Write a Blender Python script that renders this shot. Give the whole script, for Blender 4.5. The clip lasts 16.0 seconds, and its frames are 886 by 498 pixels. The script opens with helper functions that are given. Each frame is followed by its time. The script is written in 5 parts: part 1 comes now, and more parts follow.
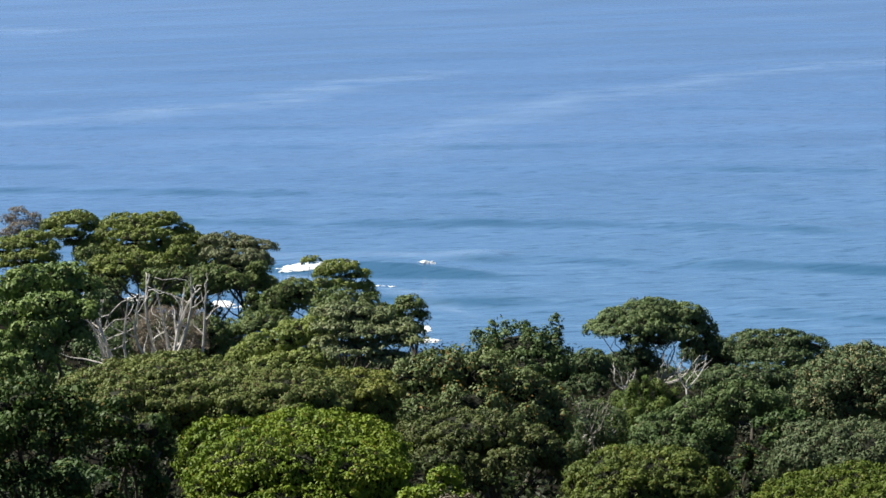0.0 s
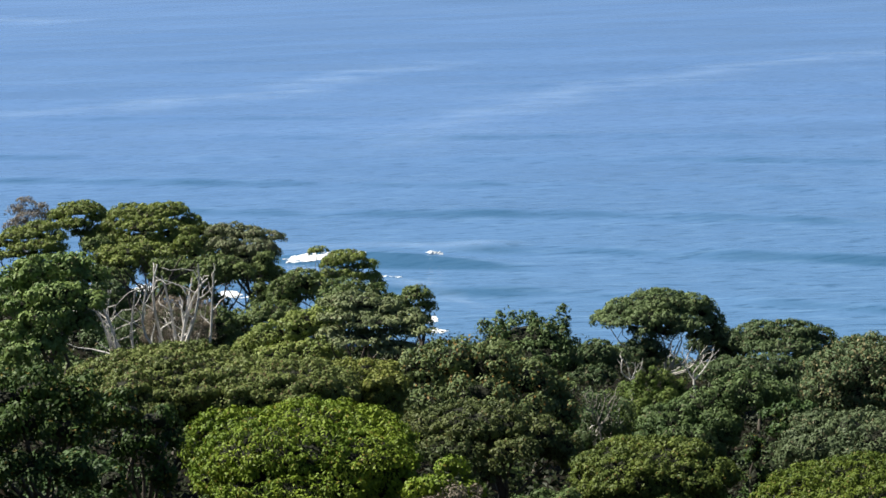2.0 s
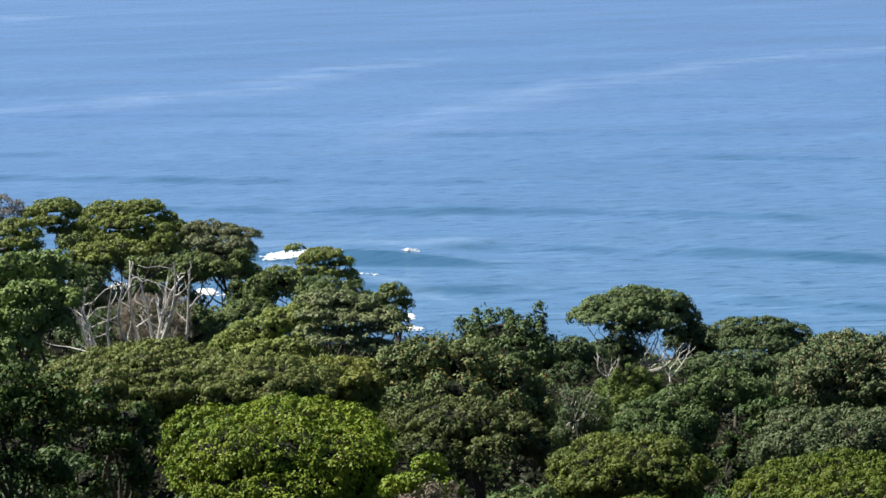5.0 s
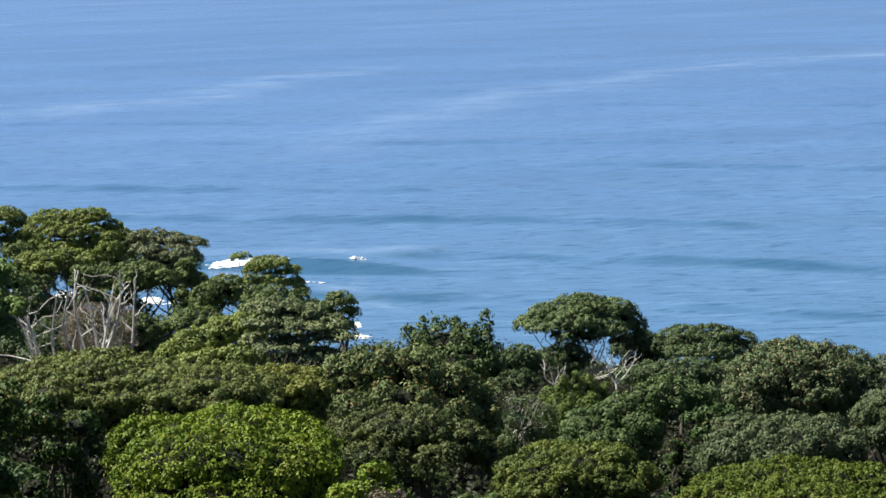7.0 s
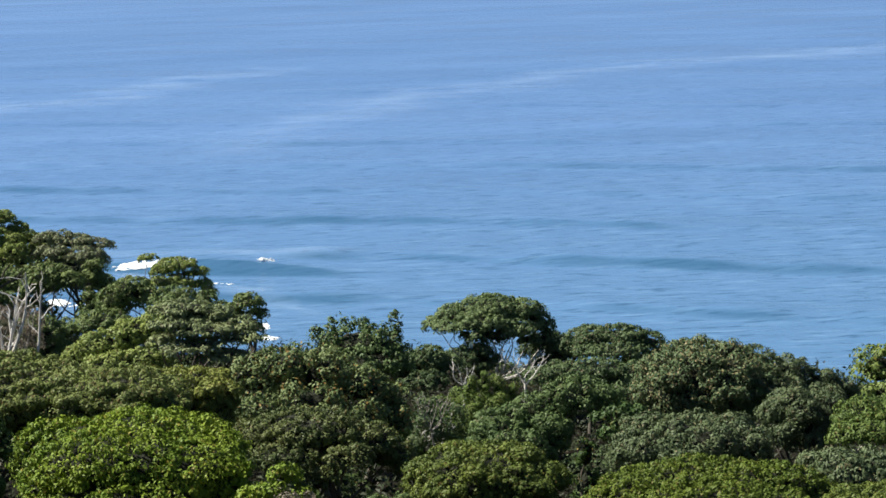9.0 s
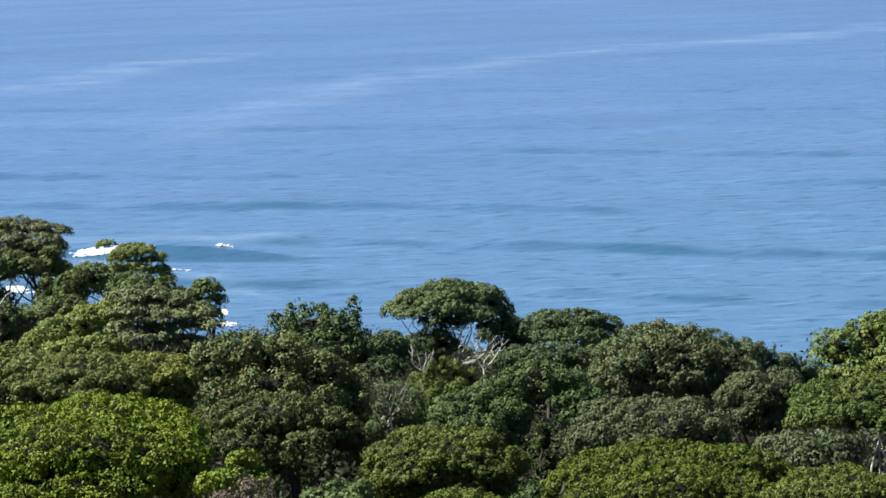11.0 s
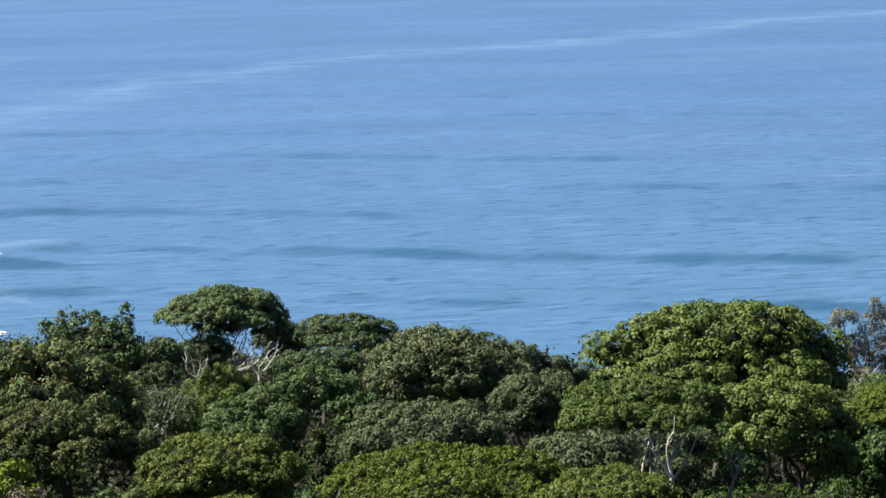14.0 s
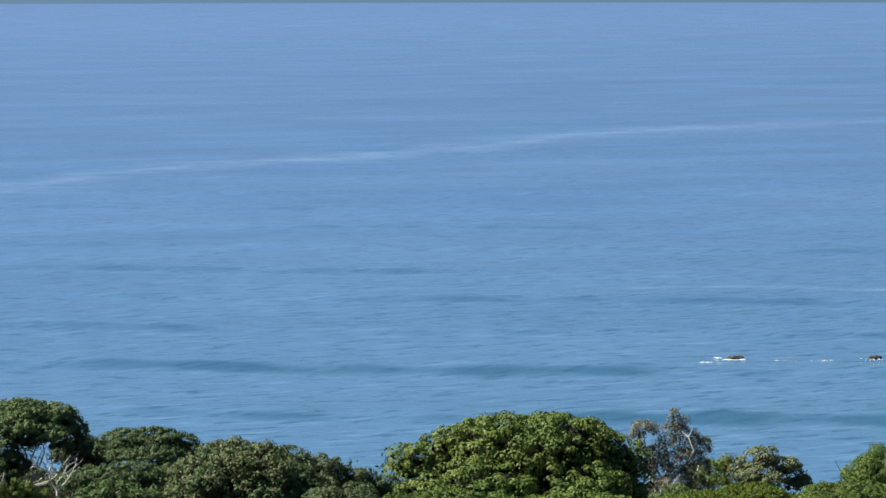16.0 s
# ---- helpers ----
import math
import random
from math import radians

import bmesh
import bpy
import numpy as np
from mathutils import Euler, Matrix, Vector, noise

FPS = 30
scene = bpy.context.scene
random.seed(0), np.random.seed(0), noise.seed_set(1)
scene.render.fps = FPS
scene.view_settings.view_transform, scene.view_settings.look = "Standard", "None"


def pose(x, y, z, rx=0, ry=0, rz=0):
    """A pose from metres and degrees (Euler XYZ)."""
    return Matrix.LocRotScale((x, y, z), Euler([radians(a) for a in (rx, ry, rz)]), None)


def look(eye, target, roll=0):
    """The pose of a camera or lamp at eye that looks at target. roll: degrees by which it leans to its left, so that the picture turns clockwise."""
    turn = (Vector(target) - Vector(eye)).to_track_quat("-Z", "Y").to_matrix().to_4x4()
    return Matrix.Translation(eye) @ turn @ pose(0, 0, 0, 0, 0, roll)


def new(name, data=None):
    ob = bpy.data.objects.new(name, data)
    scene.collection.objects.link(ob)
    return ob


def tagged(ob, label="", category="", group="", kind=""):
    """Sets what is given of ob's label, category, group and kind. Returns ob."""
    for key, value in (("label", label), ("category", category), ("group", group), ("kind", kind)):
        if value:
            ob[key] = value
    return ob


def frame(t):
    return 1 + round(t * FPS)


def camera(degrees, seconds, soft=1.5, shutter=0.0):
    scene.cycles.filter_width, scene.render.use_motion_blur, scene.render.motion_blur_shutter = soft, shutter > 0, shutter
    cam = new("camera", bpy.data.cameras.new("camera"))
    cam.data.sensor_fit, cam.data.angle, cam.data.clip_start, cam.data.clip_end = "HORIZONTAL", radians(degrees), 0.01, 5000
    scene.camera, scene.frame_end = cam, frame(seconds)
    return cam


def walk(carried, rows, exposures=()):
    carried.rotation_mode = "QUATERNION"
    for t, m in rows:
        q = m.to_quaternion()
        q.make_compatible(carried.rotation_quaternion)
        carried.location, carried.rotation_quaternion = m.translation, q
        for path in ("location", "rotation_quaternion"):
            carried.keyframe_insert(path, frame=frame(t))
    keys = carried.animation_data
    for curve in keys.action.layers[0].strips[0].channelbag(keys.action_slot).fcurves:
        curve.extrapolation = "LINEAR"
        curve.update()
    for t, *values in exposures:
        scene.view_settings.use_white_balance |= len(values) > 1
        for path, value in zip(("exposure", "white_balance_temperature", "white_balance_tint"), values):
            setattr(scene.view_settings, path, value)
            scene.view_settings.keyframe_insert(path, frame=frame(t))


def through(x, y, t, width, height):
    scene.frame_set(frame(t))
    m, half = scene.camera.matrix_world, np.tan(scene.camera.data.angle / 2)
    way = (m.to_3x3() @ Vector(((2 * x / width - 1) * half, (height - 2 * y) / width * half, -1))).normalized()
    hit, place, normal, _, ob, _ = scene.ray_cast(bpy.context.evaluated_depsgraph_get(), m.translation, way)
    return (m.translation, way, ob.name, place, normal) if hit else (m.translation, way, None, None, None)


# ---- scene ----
cam = camera(24.0, 16.0, soft=1.6)
EYE = 60.0          # metres above the sea, on a hillside lookout
# seconds, turn to the right, tilt up, lean (degrees)
ROWS = [
    (0.0, -0.000, -9.764, -2.352),
    (0.5, -0.042, -9.810, -2.382),
    (1.0, -0.061, -10.042, -2.335),
    (1.5, -0.100, -10.021, -2.375),
    (2.0, -0.211, -10.017, -2.357),
    (2.5, -0.311, -9.977, -2.380),
    (3.0, -0.382, -10.012, -2.391),
    (3.5, -0.413, -10.023, -2.347),
    (5.8, 0.774, -10.148, -2.233),
    (6.0, 0.786, -10.076, -2.223),
    (6.5, 1.302, -9.959, -2.195),
    (7.0, 1.939, -9.949, -2.111),
    (7.5, 2.663, -9.995, -2.024),
    (8.0, 3.280, -9.992, -1.985),
    (8.5, 4.066, -9.995, -1.902),
    (10.8, 5.270, -10.363, -1.793),
    (11.0, 5.632, -10.453, -1.784),
    (11.5, 6.517, -10.577, -1.730),
    (12.0, 7.545, -10.473, -1.746),
    (12.5, 8.619, -10.552, -1.575),
    (13.0, 9.316, -10.576, -1.440),
    (13.5, 10.623, -10.531, -1.160),
    (14.0, 11.935, -10.461, -1.011),
    (14.5, 13.134, -9.553, -0.882),
    (15.0, 14.517, -8.791, -0.593),
    (15.5, 16.080, -8.069, -0.167),
    (16.0, 17.432, -7.429, -0.095),
]
walk(cam, [(t, pose(0, 0, EYE, 90 + tilt, 0, -turn) @ pose(0, 0, 0, 0, 0, lean)) for t, turn, tilt, lean in ROWS],
     exposures=[(0, 0.76, 6500, 10), (3.5, 0.84, 6500, 10), (8, 0.85, 6500, 10), (14.2, 0.86, 6500, 10), (16, 0.60, 6450, 5)])

# ---- light ----
SUN_TURN, SUN_UP = 293.0, 50.0      # compass degrees from +y towards +x; degrees above the horizon
sun_way = Vector((math.sin(radians(SUN_TURN)) * math.cos(radians(SUN_UP)), math.cos(radians(SUN_TURN)) * math.cos(radians(SUN_UP)), math.sin(radians(SUN_UP))))
world = bpy.data.worlds.new("sky")
scene.world = world
world.use_nodes = True
wn = world.node_tree.nodes
sky = wn.new("ShaderNodeTexSky")
sky.sky_type, sky.sun_disc = "NISHITA", False
sky.sun_elevation, sky.sun_rotation = radians(SUN_UP), radians(SUN_TURN)
sky.air_density, sky.dust_density, sky.ozone_density = 1.0, 0.0, 3.0
# the clear blue starts right at the sea's edge
way = wn.new("ShaderNodeVectorMath")
way.operation, way.inputs[1].default_value = "ADD", (0, 0, 0.20)
world.node_tree.links.new(wn.new("ShaderNodeTexCoord").outputs["Generated"], way.inputs[0])
world.node_tree.links.new(way.outputs[0], sky.inputs[0])
world.node_tree.links.new(sky.outputs[0], wn["Background"].inputs[0])
wn["Background"].inputs[1].default_value = 0.042
sun = new("sun", bpy.data.lights.new("sun", "SUN"))
sun.data.energy, sun.data.angle, sun.data.color = 5.0, radians(0.5), (1.0, 0.94, 0.84)
sun.matrix_world = look(sun_way * 200, (0, 0, 0))


# ---- materials ----
def material(name):
    m = bpy.data.materials.new(name)
    m.use_nodes = True
    n, l = m.node_tree.nodes, m.node_tree.links
    return m, n, l, n["Principled BSDF"]


def mixed(n, l, fac, a, b):
    """A colour between a and b."""
    mix = n.new("ShaderNodeMix")
    mix.data_type = "RGBA"
    for k, v in ((0, fac), (6, a), (7, b)):
        if isinstance(v, bpy.types.NodeSocket):
            l.new(v, mix.inputs[k])
        else:
            mix.inputs[k].default_value = v if k == 0 else (*v, 1)
    return mix.outputs[2]


def noisy(n, l, coord, scale, detail=3, rough=0.55, stretch=None, warp=0.0):
    tex = n.new("ShaderNodeTexNoise")
    tex.inputs["Scale"].default_value, tex.inputs["Detail"].default_value, tex.inputs["Roughness"].default_value = scale, detail, rough
    tex.inputs["Distortion"].default_value = warp
    if stretch:
        mp = n.new("ShaderNodeMapping")
        mp.inputs["Scale"].default_value, mp.inputs["Rotation"].default_value = stretch[0], (0, 0, radians(stretch[1]))
        l.new(coord, mp.inputs[0])
        coord = mp.outputs[0]
    l.new(coord, tex.inputs["Vector"])
    return tex.outputs["Fac"]


def ramped(n, l, fac, stops):
    r = n.new("ShaderNodeValToRGB")
    while len(r.color_ramp.elements) < len(stops):
        r.color_ramp.elements.new(0.5)
    for e, (p, c) in zip(r.color_ramp.elements, stops):
        e.position, e.color = p, (c, c, c, 1) if isinstance(c, (int, float)) else (*c, 1)
    l.new(fac, r.inputs[0])
    return r.outputs[0]


def bumped(n, l, b, height, strength, distance, onto=None):
    bu = n.new("ShaderNodeBump")
    bu.inputs["Strength"].default_value, bu.inputs["Distance"].default_value = strength, distance
    l.new(height, bu.inputs["Height"])
    if onto:
        l.new(onto, bu.inputs["Normal"])
    l.new(bu.outputs[0], b.inputs["Normal"])
    return bu.outputs[0]


def place_of(n):
    return n.new("ShaderNodeNewGeometry").outputs["Position"]


def leaf_material(name, dark, light, odd, odd_share, rough=0.55, through=0.05):
    """Leaves: each one its own shade between dark and light, patches of the crown tending one way, a share of odd ones."""
    m, n, l, b = material(name)
    # colours raised; extra blue in green leaves stands for haze and sky light
    dark, light = ((c[0] * 1.52, c[1] * 1.46, c[2] * (2.05 if c[1] > c[0] * 1.1 else 1.4)) for c in (dark, light))
    geo = n.new("ShaderNodeNewGeometry")
    rnd = geo.outputs["Random Per Island"]
    patch = ramped(n, l, noisy(n, l, geo.outputs["Position"], 0.55, 2), ((0.35, 0.0), (0.65, 1.0)))
    add = n.new("ShaderNodeMath")
    add.operation, add.inputs[2].default_value = "MULTIPLY_ADD", 0.0
    add.inputs[1].default_value = 0.38
    l.new(rnd, add.inputs[0])
    half = n.new("ShaderNodeMath")
    half.operation, half.inputs[1].default_value = "MULTIPLY", 0.62
    l.new(patch, half.inputs[0])
    l.new(half.outputs[0], add.inputs[2])
    col = mixed(n, l, add.outputs[0], dark, light)
    wild = n.new("ShaderNodeTexWhiteNoise")
    wild.noise_dimensions = "1D"
    l.new(rnd, wild.inputs["W"])
    pick = n.new("ShaderNodeMath")
    pick.operation, pick.inputs[1].default_value = "LESS_THAN", odd_share
    l.new(wild.outputs["Value"], pick.inputs[0])
    col = mixed(n, l, pick.outputs[0], col, odd)
    l.new(col, b.inputs["Base Color"])
    b.inputs["Roughness"].default_value = rough
    b.inputs["Specular IOR Level"].default_value = 0.16
    tr = n.new("ShaderNodeBsdfTranslucent")
    l.new(col, tr.inputs[0])
    mx = n.new("ShaderNodeMixShader")
    mx.inputs[0].default_value = through
    l.new(b.outputs[0], mx.inputs[1])
    l.new(tr.outputs[0], mx.inputs[2])
    l.new(mx.outputs[0], n["Material Output"].inputs[0])
    return m


def bark_material(name, dark, light, blotch=(0.10, 0.10, 0.07)):
    m, n, l, b = material(name)
    p = n.new("ShaderNodeTexCoord").outputs["Object"]
    streak = noisy(n, l, p, 3.0, 5, 0.65, ((1, 1, 0.2), 0))
    blot = noisy(n, l, p, 0.8, 2)
    col = mixed(n, l, ramped(n, l, streak, ((0.3, 0.0), (0.7, 1.0))), dark, light)
    col = mixed(n, l, ramped(n, l, blot, ((0.55, 0.0), (0.75, 0.6))), col, blotch)
    l.new(col, b.inputs["Base Color"])
    b.inputs["Roughness"].default_value = 0.85
    bumped(n, l, b, streak, 0.6, 0.03)
    return m


LEAVES = {
    # name: dark, light, odd leaves, share
    "broad": leaf_material("broad_leaves", (0.017, 0.040, 0.007), (0.050, 0.090, 0.013), (0.20, 0.15, 0.03), 0.04),
    "bright": leaf_material("bright_leaves", (0.068, 0.121, 0.009), (0.150, 0.211, 0.015), (0.22, 0.20, 0.03), 0.05),
    "olive": leaf_material("olive_leaves", (0.047, 0.082, 0.020), (0.102, 0.148, 0.034), (0.16, 0.13, 0.05), 0.06),
    "olive_dark": leaf_material("dark_olive_leaves", (0.037, 0.059, 0.014), (0.091, 0.114, 0.025), (0.13, 0.11, 0.04), 0.05),
    "olive_dome": leaf_material("olive_dome_leaves", (0.049, 0.077, 0.013), (0.104, 0.139, 0.018), (0.17, 0.13, 0.03), 0.03),
    "moss": leaf_material("moss_leaves", (0.041, 0.071, 0.008), (0.091, 0.130, 0.012), (0.15, 0.14, 0.03), 0.05),
    "moss_light": leaf_material("light_moss_leaves", (0.043, 0.077, 0.014), (0.092, 0.138, 0.022), (0.16, 0.14, 0.04), 0.05),
    "umbrella": leaf_material("umbrella_leaves", (0.058, 0.097, 0.029), (0.129, 0.181, 0.051), (0.14, 0.14, 0.06), 0.04),
    "hedge": leaf_material("hedge_leaves", (0.066, 0.098, 0.021), (0.143, 0.182, 0.036), (0.16, 0.12, 0.05), 0.08),
    "yellow": leaf_material("yellowish_leaves", (0.084, 0.118, 0.019), (0.174, 0.201, 0.032), (0.20, 0.17, 0.04), 0.08),
    "rust": leaf_material("rusty_leaves", (0.062, 0.098, 0.027), (0.125, 0.167, 0.043), (0.26, 0.17, 0.05), 0.10),
    "rust_pale": leaf_material("pale_tipped_leaves", (0.050, 0.087, 0.028), (0.102, 0.145, 0.047), (0.25, 0.22, 0.11), 0.22),
    "slope": leaf_material("soft_slope_leaves", (0.102, 0.150, 0.029), (0.210, 0.264, 0.048), (0.20, 0.18, 0.06), 0.05),
    "slope_grey": leaf_material("pale_slope_leaves", (0.083, 0.117, 0.039), (0.176, 0.215, 0.069), (0.20, 0.19, 0.10), 0.05),
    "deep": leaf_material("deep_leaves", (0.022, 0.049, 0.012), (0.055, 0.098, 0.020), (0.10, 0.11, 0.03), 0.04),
    "grey": leaf_material("greyish_leaves", (0.039, 0.069, 0.021), (0.082, 0.122, 0.035), (0.13, 0.12, 0.06), 0.06),
    "greyleaf": leaf_material("grey_green_leaves", (0.044, 0.069, 0.024), (0.091, 0.125, 0.041), (0.16, 0.15, 0.08), 0.06),
    "blue": leaf_material("blue_green_leaves", (0.040, 0.074, 0.018), (0.090, 0.137, 0.034), (0.12, 0.12, 0.05), 0.04),
    "fresh": leaf_material("fresh_leaves", (0.057, 0.103, 0.017), (0.125, 0.179, 0.030), (0.15, 0.15, 0.04), 0.04),
    "bigleaf": leaf_material("large_glossy_leaves", (0.056, 0.093, 0.017), (0.126, 0.172, 0.031), (0.17, 0.16, 0.03), 0.02, 0.5),
    "ghost": leaf_material("dry_grey_leaves", (0.115, 0.118, 0.080), (0.195, 0.195, 0.135), (0.17, 0.145, 0.115), 0.15),
    "twigs": leaf_material("dry_twigs", (0.14, 0.125, 0.10), (0.24, 0.215, 0.18), (0.16, 0.14, 0.10), 0.2, 0.8, 0.05),
    "brown": leaf_material("brown_dry_leaves", (0.13, 0.125, 0.10), (0.21, 0.20, 0.16), (0.22, 0.18, 0.15), 0.2),
    "far": leaf_material("coast_leaves", (0.078, 0.119, 0.021), (0.168, 0.213, 0.034), (0.16, 0.14, 0.06), 0.06),
    # haze put into the leaf colour as a greyer green
    "mist": leaf_material("hazy_coast_leaves", (0.085, 0.112, 0.040), (0.160, 0.190, 0.068), (0.18, 0.15, 0.10), 0.12),
    "far_dark": leaf_material("coast_dark_leaves", (0.055, 0.095, 0.023), (0.123, 0.167, 0.037), (0.13, 0.12, 0.06), 0.05),
    "bluff": leaf_material("bluff_leaves", (0.072, 0.131, 0.029), (0.162, 0.232, 0.046), (0.13, 0.13, 0.05), 0.05),
    # near-black green: shade under the trees put into the undergrowth's colour
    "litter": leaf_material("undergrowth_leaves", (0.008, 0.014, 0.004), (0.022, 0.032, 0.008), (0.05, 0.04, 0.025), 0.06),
}
BARK = bark_material("grey_bark", (0.06, 0.05, 0.04), (0.17, 0.15, 0.12))
GREY_WOOD = bark_material("weathered_grey_wood", (0.20, 0.18, 0.15), (0.46, 0.43, 0.38))
PALE = bark_material("bleached_wood", (0.60, 0.57, 0.52), (0.85, 0.82, 0.77), (0.42, 0.39, 0.34))

# near-black crown cores: shade between the leaf clumps put into their colour
INNER, n, l, b = material("crown_core_shade")
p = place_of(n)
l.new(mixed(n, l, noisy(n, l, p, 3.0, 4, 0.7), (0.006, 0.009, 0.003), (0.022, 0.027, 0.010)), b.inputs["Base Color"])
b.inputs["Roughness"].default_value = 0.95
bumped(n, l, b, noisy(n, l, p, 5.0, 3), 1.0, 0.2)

# ground: leaf litter and soil inland, sand at the water
GROUND, n, l, b = material("forest_floor_and_sand")
p = place_of(n)
# litter is near-black: canopy shade put into the ground's colour
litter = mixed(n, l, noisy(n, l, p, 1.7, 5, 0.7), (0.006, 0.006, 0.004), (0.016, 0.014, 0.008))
sand = mixed(n, l, noisy(n, l, p, 0.6, 4), (0.42, 0.36, 0.26), (0.55, 0.48, 0.36))
sep = n.new("ShaderNodeSeparateXYZ")
l.new(p, sep.inputs[0])
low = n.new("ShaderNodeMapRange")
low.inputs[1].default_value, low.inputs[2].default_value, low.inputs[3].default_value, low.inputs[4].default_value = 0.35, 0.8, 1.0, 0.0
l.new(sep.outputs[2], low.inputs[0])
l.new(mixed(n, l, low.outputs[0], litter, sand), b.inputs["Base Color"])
b.inputs["Roughness"].default_value, b.inputs["Specular IOR Level"].default_value = 0.95, 0.08
bumped(n, l, b, noisy(n, l, p, 4.0, 4), 0.6, 0.08)

# sea: body colour with cloudier and clearer water, chop and ripples in relief, smoother far out
WATER, n, l, b = material("sea_water")
p = place_of(n)
SWELL = 20.0        # the swell runs in from this many degrees to the right of straight out
murk = noisy(n, l, p, 0.006, 4, 0.6, ((1, 2.2, 1), SWELL))
body = mixed(n, l, ramped(n, l, murk, ((0.35, 0.0), (0.68, 1.0))), (0.100, 0.206, 0.415), (0.124, 0.238, 0.456))
parts_ = n.new("ShaderNodeSeparateXYZ")
l.new(p, parts_.inputs[0])
shoal = n.new("ShaderNodeMapRange")
shoal.inputs[1].default_value, shoal.inputs[2].default_value, shoal.inputs[3].default_value, shoal.inputs[4].default_value = 240, 520, 0.7, 0.0
l.new(parts_.outputs[1], shoal.inputs[0])
body = mixed(n, l, shoal.outputs[0], body, (0.082, 0.188, 0.318))
# haze and reflected sky put into the colour: paler and bluer far out
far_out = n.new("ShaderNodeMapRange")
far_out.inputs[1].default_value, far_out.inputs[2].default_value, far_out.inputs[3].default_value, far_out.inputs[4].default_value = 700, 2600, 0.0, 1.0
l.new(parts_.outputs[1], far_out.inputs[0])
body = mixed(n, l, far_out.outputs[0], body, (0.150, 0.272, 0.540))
b.inputs["IOR"].default_value = 1.333
l.new(ramped(n, l, noisy(n, l, p, 0.012, 3, 0.6, ((1, 3.0, 1), SWELL)), ((0.35, 0.14), (0.7, 0.28))), b.inputs["Roughness"])
sep = n.new("ShaderNodeSeparateXYZ")
l.new(p, sep.inputs[0])
calm = n.new("ShaderNodeMapRange")
calm.inputs[1].default_value, calm.inputs[2].default_value, calm.inputs[3].default_value, calm.inputs[4].default_value = 260, 850, 1.0, 0.12
l.new(sep.outputs[1], calm.inputs[0])
# dark sides of the chop, put into the colour as noise dashes
chop_dark = ramped(n, l, noisy(n, l, p, 0.17, 4, 0.6, ((1, 4.0, 1), SWELL - 4)), ((0.54, 0.0), (0.64, 1.0)))
less = n.new("ShaderNodeMath")
less.operation = "MULTIPLY"
l.new(chop_dark, less.inputs[0])
l.new(calm.outputs[0], less.inputs[1])
half = n.new("ShaderNodeMath")
half.operation, half.inputs[1].default_value = "MULTIPLY", 0.58
l.new(less.outputs[0], half.inputs[0])
body = mixed(n, l, half.outputs[0], body, (0.018, 0.070, 0.140))
# pale streaks of the chop, put into the colour as well
chop_pale = ramped(n, l, noisy(n, l, p, 0.10, 4, 0.65, ((1, 5.0, 1), SWELL - 2)), ((0.52, 0.0), (0.68, 0.38)))
pale = n.new("ShaderNodeMath")
pale.operation = "MULTIPLY"
l.new(chop_pale, pale.inputs[0])
l.new(calm.outputs[0], pale.inputs[1])
body = mixed(n, l, pale.outputs[0], body, (0.20, 0.36, 0.56))
# land-facing swell faces darkened in colour, as reflecting less sky
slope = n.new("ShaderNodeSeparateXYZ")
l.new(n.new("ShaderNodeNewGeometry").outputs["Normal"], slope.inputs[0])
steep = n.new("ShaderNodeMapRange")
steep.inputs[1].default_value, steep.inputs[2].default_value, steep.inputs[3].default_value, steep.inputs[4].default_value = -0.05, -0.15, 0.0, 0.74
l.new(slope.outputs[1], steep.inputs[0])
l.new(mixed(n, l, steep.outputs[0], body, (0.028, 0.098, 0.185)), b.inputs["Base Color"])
onto = None
for scale, squeeze, turned, high in ((0.05, 3.2, SWELL, 0.25), (0.28, 2.6, SWELL - 8, 0.20), (1.3, 2.0, SWELL + 10, 0.05)):
    tall = n.new("ShaderNodeMath")
    tall.operation = "MULTIPLY"
    l.new(noisy(n, l, p, scale, 3, 0.6, ((1, squeeze, 1), turned)), tall.inputs[0])
    l.new(calm.outputs[0], tall.inputs[1])
    onto = bumped(n, l, b, tall.outputs[0], 1.0, high, onto)

FOAM, n, l, b = material("white_foam")
p = place_of(n)
l.new(mixed(n, l, noisy(n, l, p, 1.2, 4, 0.7), (0.66, 0.74, 0.78), (0.90, 0.92, 0.92)), b.inputs["Base Color"])
b.inputs["Roughness"].default_value = 0.7
bumped(n, l, b, noisy(n, l, p, 2.5, 3), 0.8, 0.15)

SLICK, n, l, b = material("pale_foam_film")
uv = n.new("ShaderNodeTexCoord").outputs["UV"]
p = place_of(n)
sx = n.new("ShaderNodeSeparateXYZ")
l.new(uv, sx.inputs[0])
edge = ramped(n, l, sx.outputs[1], ((0.0, 0.0), (0.45, 1.0), (0.6, 1.0), (1.0, 0.0)))
ends = ramped(n, l, sx.outputs[0], ((0.0, 0.0), (0.12, 1.0), (0.85, 1.0), (1.0, 0.0)))
shred = ramped(n, l, noisy(n, l, p, 0.045, 5, 0.65, ((1, 2.5, 1), 0)), ((0.36, 0.0), (0.66, 1.0)))
a = None
for s in (edge, ends, shred):
    if a is None:
        a = s
        continue
    mu = n.new("ShaderNodeMath")
    mu.operation = "MULTIPLY"
    l.new(a, mu.inputs[0])
    l.new(s, mu.inputs[1])
    a = mu.outputs[0]
thin = n.new("ShaderNodeMath")
thin.operation, thin.inputs[1].default_value = "MULTIPLY", 0.155
l.new(a, thin.inputs[0])
l.new(thin.outputs[0], b.inputs["Alpha"])
